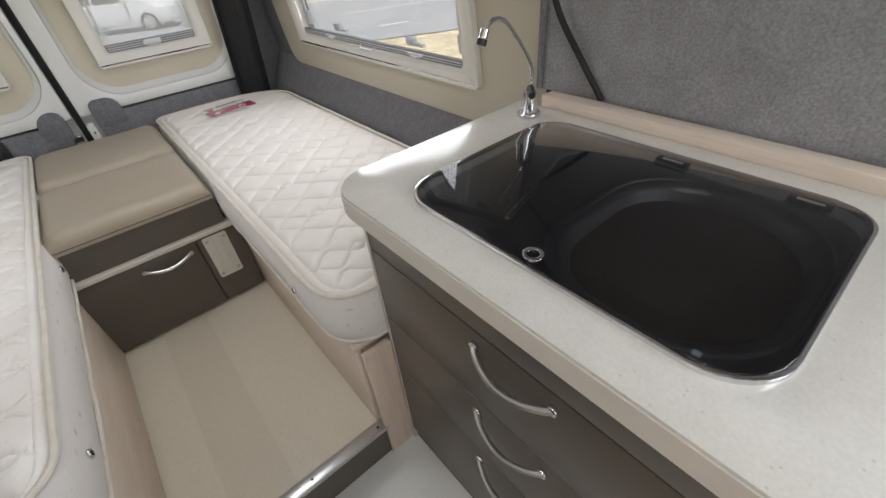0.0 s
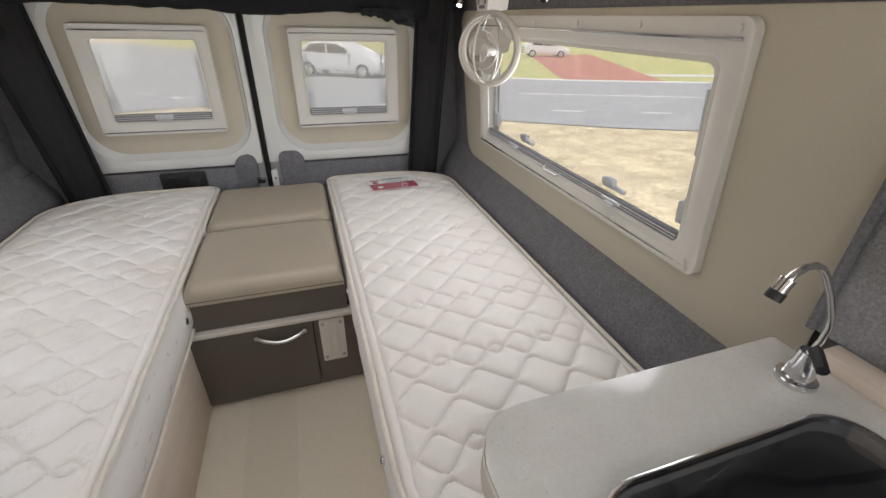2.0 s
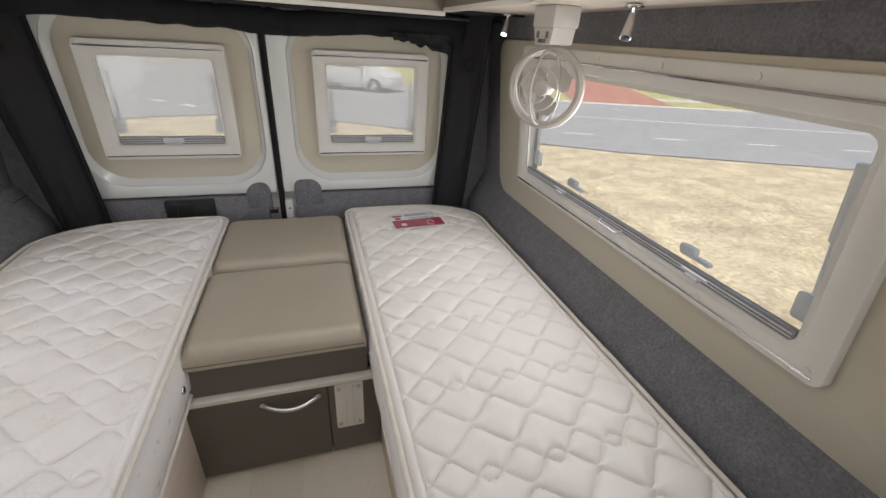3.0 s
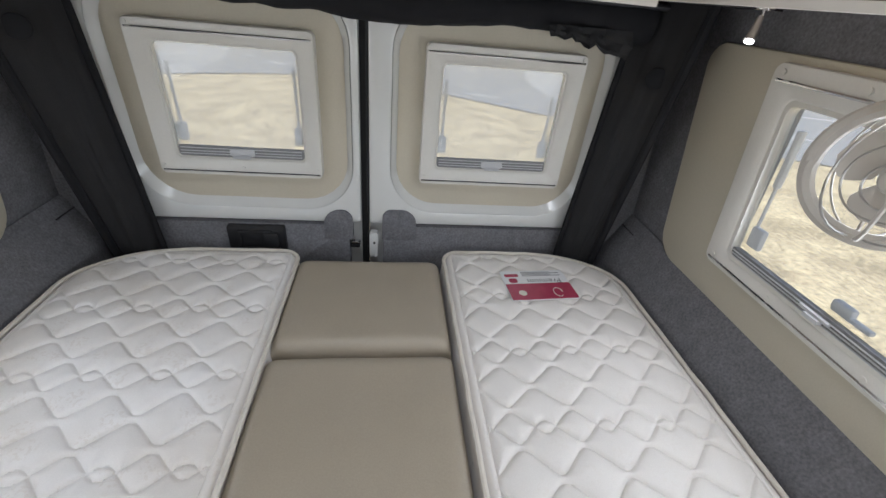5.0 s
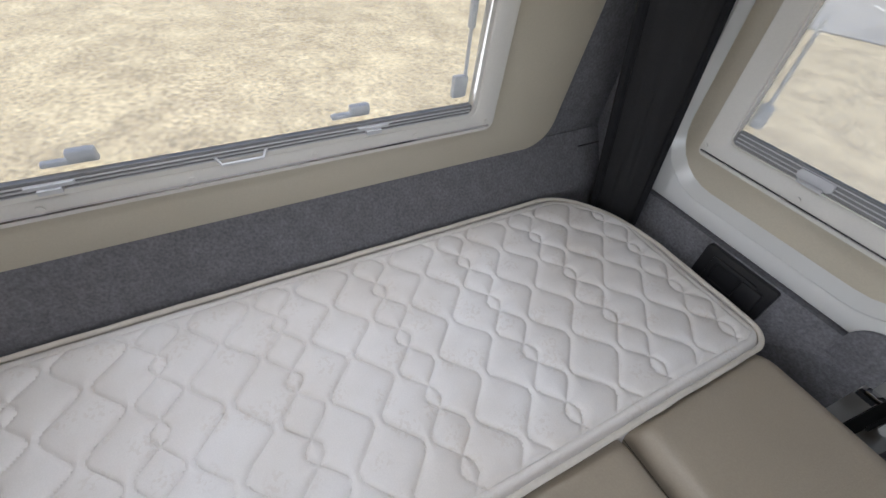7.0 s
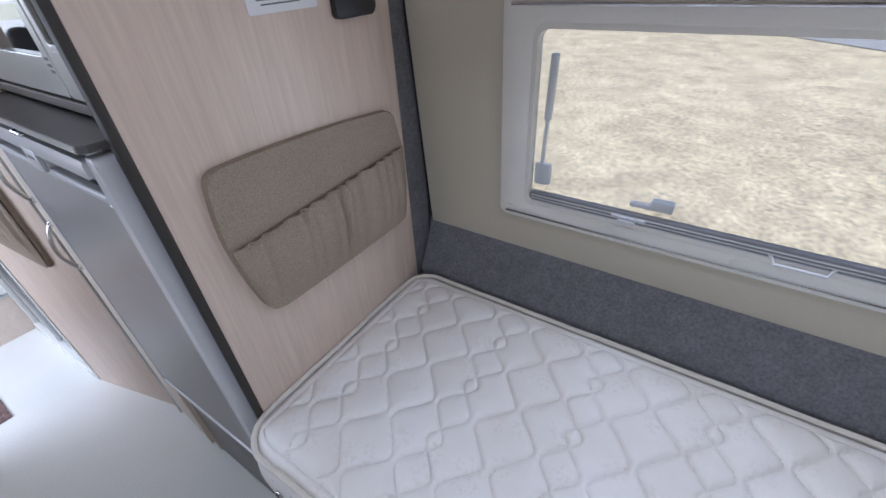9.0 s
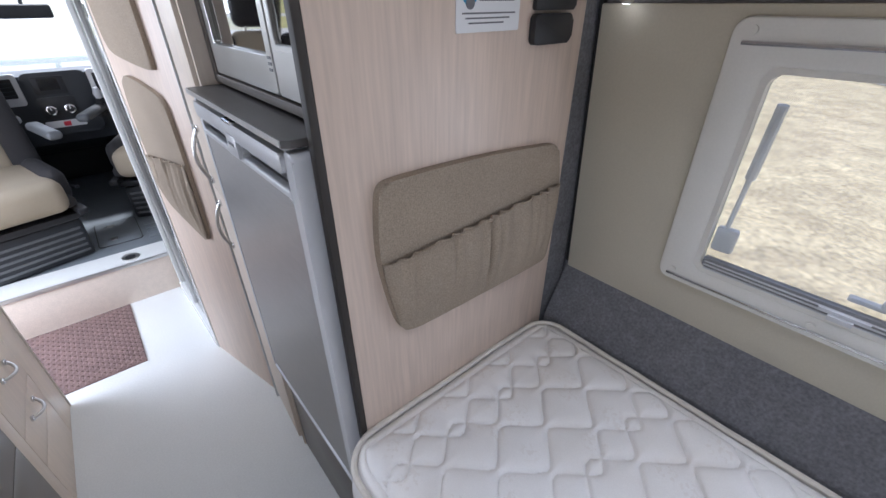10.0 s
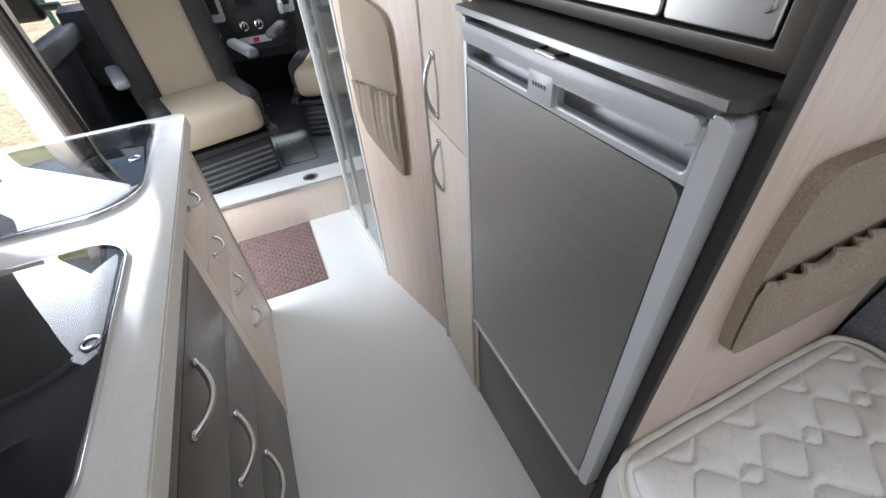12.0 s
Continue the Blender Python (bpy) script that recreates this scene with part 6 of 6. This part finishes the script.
# cab body: pillars, doors below the glass, screen frame, roof front
for sx in (-1, 1):
    side = "right" if sx > 0 else "left"
    x0, x1 = sorted((sx * 0.89, sx * 0.97))
    tagged(part("wall_cab_" + side, box(x0, x1, -2.45, -1.25, -0.05, 0.90, 0.01), DASH), "dark lined cab door below its window", "wall", kind="structure")
    tagged(part("window_sill_" + side, box(min(sx * 0.84, sx * 0.89), max(sx * 0.84, sx * 0.89), -2.40, -1.27, 0.84, 0.92, 0.012), ARM_GREY), "grey cab door sill", "trim", kind="structure")
    tagged(part("pillar_" + side, box(*sorted((sx * 0.84, sx * 0.97)), -1.25, -1.075, -0.05, 1.92, 0.02), CREAM_WOOD), "beige-lined pillar behind the cab door", "pillar", kind="structure")
    dcur = thing("door_curtain", "dark brown curtain gathered at the pillar", "curtain", "cab curtains", pose(sx * 0.84, -1.06, 0.2))
    dinv = dcur.matrix_world.inverted()
    for g in range(5):
        part("fold", tube([(sx * (0.822 + 0.012 * (g % 2)), -1.060 + 0.024 * g, 0.03), (sx * (0.824 + 0.010 * (g % 2)), -1.056 + 0.024 * g, 0.9), (sx * 0.826, -1.062 + 0.026 * g, 1.88)], 0.017, 8), CURTAIN_BROWN, dcur, "", dinv)
    tagged(part("pillar_front_" + side, tube([(sx * 0.90, -2.55, 0.98), (sx * 0.84, -1.95, 1.90)], 0.045, 10), DASH), "dark windscreen pillar", "pillar", kind="structure")
    m_ = thing("wing_mirror", "dark wing mirror outside the cab door", "mirror", at=pose(sx * 1.12, -2.2, 1.05))
    part("housing", soft_block(-0.09, 0.09, -0.05, 0.05, -0.14, 0.14, 0.03), BLACK, m_)
    part("arm", tube([(-sx * 0.18, 0.03, -0.08), (0, 0, -0.08)], 0.02, 8), BLACK, m_)
tagged(part("bulkhead", box(-0.97, 0.97, -2.75, -2.55, -0.05, 0.90), DASH), "dark bulkhead below the windscreen", "wall", kind="structure")
g_ = tagged(part("window_screen", box(-0.86, 0.86, -0.002, 0.002, 0, 1.2), CLEAN_PANE, None, "", pose(0, -2.57, 0.91) @ pose(0, 0, 0, -33, 0, 0)), "raked windscreen glass", "window", kind="structure")
g_.visible_shadow = False
tagged(part("seat_belt", tube([(0.83, -1.10, 1.5), (0.82, -1.10, 0.9), (0.80, -1.08, 0.55)], 0.012, 6), RUBBER), "dark seat belt hanging on the pillar", "seat belt")

# ---- outside ----
G0, GS = -0.55, -0.028


def gz(x, y):
    return G0 + GS * y


def ground_patch(outline, lift):
    bm = bmesh.new()
    bm.faces.new([bm.verts.new((x, y, gz(x, y) + lift)) for x, y in outline])
    return bm


tagged(part("ground", ground_patch([(-400, -300), (400, -300), (400, 400), (-400, 400)], 0), GRASS), "dry straw-coloured grass around the van", "grass", kind="structure")
# the road bends round the corner on which the van stands
NEAR = [(60, -12.0), (20, 2.6), (9.8, 7.0), (6.8, 8.3), (4.4, 9.9), (3.1, 10.7), (1.5, 12.0), (0.0, 12.9), (-2.2, 13.5), (-3.5, 13.1), (-5.2, 12.2), (-7.5, 10.1), (-10.0, 7.0), (-14.0, 1.5), (-60, -45)]
FAR = [(60, 2.5), (20, 15.3), (15.9, 16.5), (12, 17.8), (8.5, 19.8), (6.0, 23.0), (3.0, 29.0), (-3.0, 40), (-20, 70)]
tagged(part("road", ground_patch(NEAR + [(-60, 90)] + FAR[::-1], 0.02), ASPHALT), "grey asphalt road bending round the grass", "road", kind="structure")
tagged(part("verge", ground_patch([(-20, 70), (-20, 300), (300, 300), (300, -74)] + FAR, 0.03), VERGE), "green and straw verge across the road", "grass", kind="structure")
tagged(part("driveway", ground_patch([(11.6, 18.0), (16.0, 16.48), (31, 43), (22, 40)], 0.05), BRICK_RED), "red paved driveway across the road", "driveway", kind="structure")
tagged(part("footpath", ground_patch([(16.9, 19.2), (60, 8.0), (60, 9.4), (17.6, 20.4)], 0.04), CONCRETE), "pale concrete footpath", "footpath", kind="structure")
for k in (FAR,):
    tagged(part("kerb", tube([(x, y, gz(x, y) + 0.0) for x, y in k], 0.075, 6), CONCRETE), "pale concrete road kerb", "kerb", kind="structure")


def paint_stroke(name, label, group, p, q, w=0.11):
    p, q = Vector(p), Vector(q)
    nrm = Vector((-(q - p).y, (q - p).x)).normalized() * w * 0.5
    tagged(part(name, ground_patch([tuple(p - nrm), tuple(q - nrm), tuple(q + nrm), tuple(p + nrm)], 0.026), ROAD_PAINT), label, "road line", group, kind="structure")


paint_stroke("road_line", "white painted line on the asphalt", "road lines", (7.4, 14.2), (14.8, 11.3))
paint_stroke("road_line", "white painted line on the asphalt", "road lines", (14.8, 11.3), (50, -1.0))
paint_stroke("road_line", "white painted line on the asphalt", "road lines", (-5.6, 16.6), (-9.5, 10.5))
paint_stroke("road_line", "white painted line on the asphalt", "road lines", (-8.0, 31.0), (-14.0, 39.5), 0.2)
for i in range(-2, 8):
    x = 2.1 + 2.25 * i
    paint_stroke("road_dash", "white painted dash on the asphalt", "road dashes", (x, 13.15 - 0.375 * x), (x + 0.75, 13.15 - 0.375 * (x + 0.75)))
for i in range(9):
    x = -3.1 - 1.05 * i
    paint_stroke("road_dash", "white painted dash on the asphalt", "road dashes", (x, 11.75 - 1.02 * x), (x - 0.5, 11.75 - 1.02 * (x - 0.5)), 0.14)
# clearing in front of the windscreen
for nm, y0, y1, mm, lb in (("concrete_apron", -23, -14, CONCRETE, "pale concrete apron before the van"), ("lawn", -33, -23, VERGE, "green lawn before the van"), ("footpath_front", -37, -33, CONCRETE, "pale concrete footpath before the van"), ("lawn_far", -200, -37, VERGE, "green lawn before the van")):
    tagged(part(nm, ground_patch([(-150, y0), (150, y0), (150, y1), (-150, y1)], 0.02), mm), lb, "ground", kind="structure")
rm = thing("rear_view_mirror", "dark rear-view mirror on the windscreen", "mirror", at=pose(-0.01, -2.16, 1.262, 0, 0, 0))
part("housing", soft_block(-0.12, 0.12, -0.02, 0.02, -0.035, 0.035, 0.015), DASH, rm)
part("stem", tube([(0, -0.01, 0.03), (0, -0.05, 0.16)], 0.01, 8), DASH, rm)
rail = thing("green_rail", "green painted steel rail fence before the van", "fence", at=pose(0, -9.0, gz(0, -9.0)))
GREEN = material("green_rail_paint", (0.06, 0.22, 0.17), 0.5, vary=0.1)
part("rail", tube([(-12, 0, 0.75), (12, 0, 0.75)], 0.05, 8), GREEN, rail)
for i in range(-4, 5):
    part("post", tube([(i * 3.0, 0, 0), (i * 3.0, 0, 0.76)], 0.045, 8), GREEN, rail)


def car(at, label):
    """White hatchback, x along its length."""
    t = thing("car", label, "car", "white cars by the road", at)
    prof = [(-2.05, 0.28), (-2.12, 0.55), (-2.08, 0.88), (-1.70, 1.00), (-1.15, 1.38), (-0.4, 1.47), (0.35, 1.40), (1.05, 1.02), (1.75, 0.86), (2.08, 0.68), (2.12, 0.35), (2.02, 0.24)]
    bm = slab(prof, -0.82, 0.82)
    bmesh.ops.bevel(bm, geom=[e for e in bm.edges if abs(e.verts[0].co.z - e.verts[1].co.z) < 1e-6], offset=0.09, segments=3, affect="EDGES", profile=0.5)
    part("body", bm, CAR_WHITE, t, "white car body", plane_at((0, 0, 0), (1, 0, 0), (0, 0, 1)))
    for s in (-1, 1):
        pl_ = plane_at((0, s * 0.825, 0), (1, 0, 0), (0, 0, 1))
        for o in ([(-1.45, 1.02), (-0.35, 1.00), (-0.35, 1.38), (-1.05, 1.33)], [(-0.28, 1.00), (0.85, 1.00), (0.30, 1.34), (-0.28, 1.385)]):
            part("side_window", slab(o, -0.004, 0.004), DARK_GLASS, t, "dark side window", pl_)
        for x in (-1.28, 1.32):
            wh = part("wheel", disc((x, s * 0.74, 0.31), (0, 1, 0), 0.31, 0.2, 28, 0.03), RUBBER, t, "black tyre")
            rim = part("rim", disc((x, s * 0.80, 0.31), (0, 1, 0), 0.21, 0.10, 24, 0.01), SATIN, wh, "grey alloy rim")
            for k in range(5):
                a = k * 2 * math.pi / 5
                part("wheel", tube([(x, s * 0.856, 0.31), (x + 0.18 * math.cos(a), s * 0.856, 0.31 + 0.18 * math.sin(a))], 0.022, 6), SILVER, t, "silver wheel spoke")
        part("lamp", soft_block(1.85, 2.08, min(s * 0.55, s * 0.78), max(s * 0.55, s * 0.78), 0.62, 0.74, 0.03), SILVER, t, "headlamp")
        part("mirror", soft_block(0.70, 0.82, min(s * 0.80, s * 0.97), max(s * 0.80, s * 0.97), 0.98, 1.10, 0.03), CAR_WHITE, t, "door mirror")
    return t


def on_ground(x, y, rz):
    return pose(x, y, gz(x, y) + 0.02, 0, 0, rz)


car(on_ground(2.2, 21.6, -32), "white hatchback driving round the bend of the road")
car(on_ground(22.4, 38.0, -20), "white hatchback parked on a red driveway")
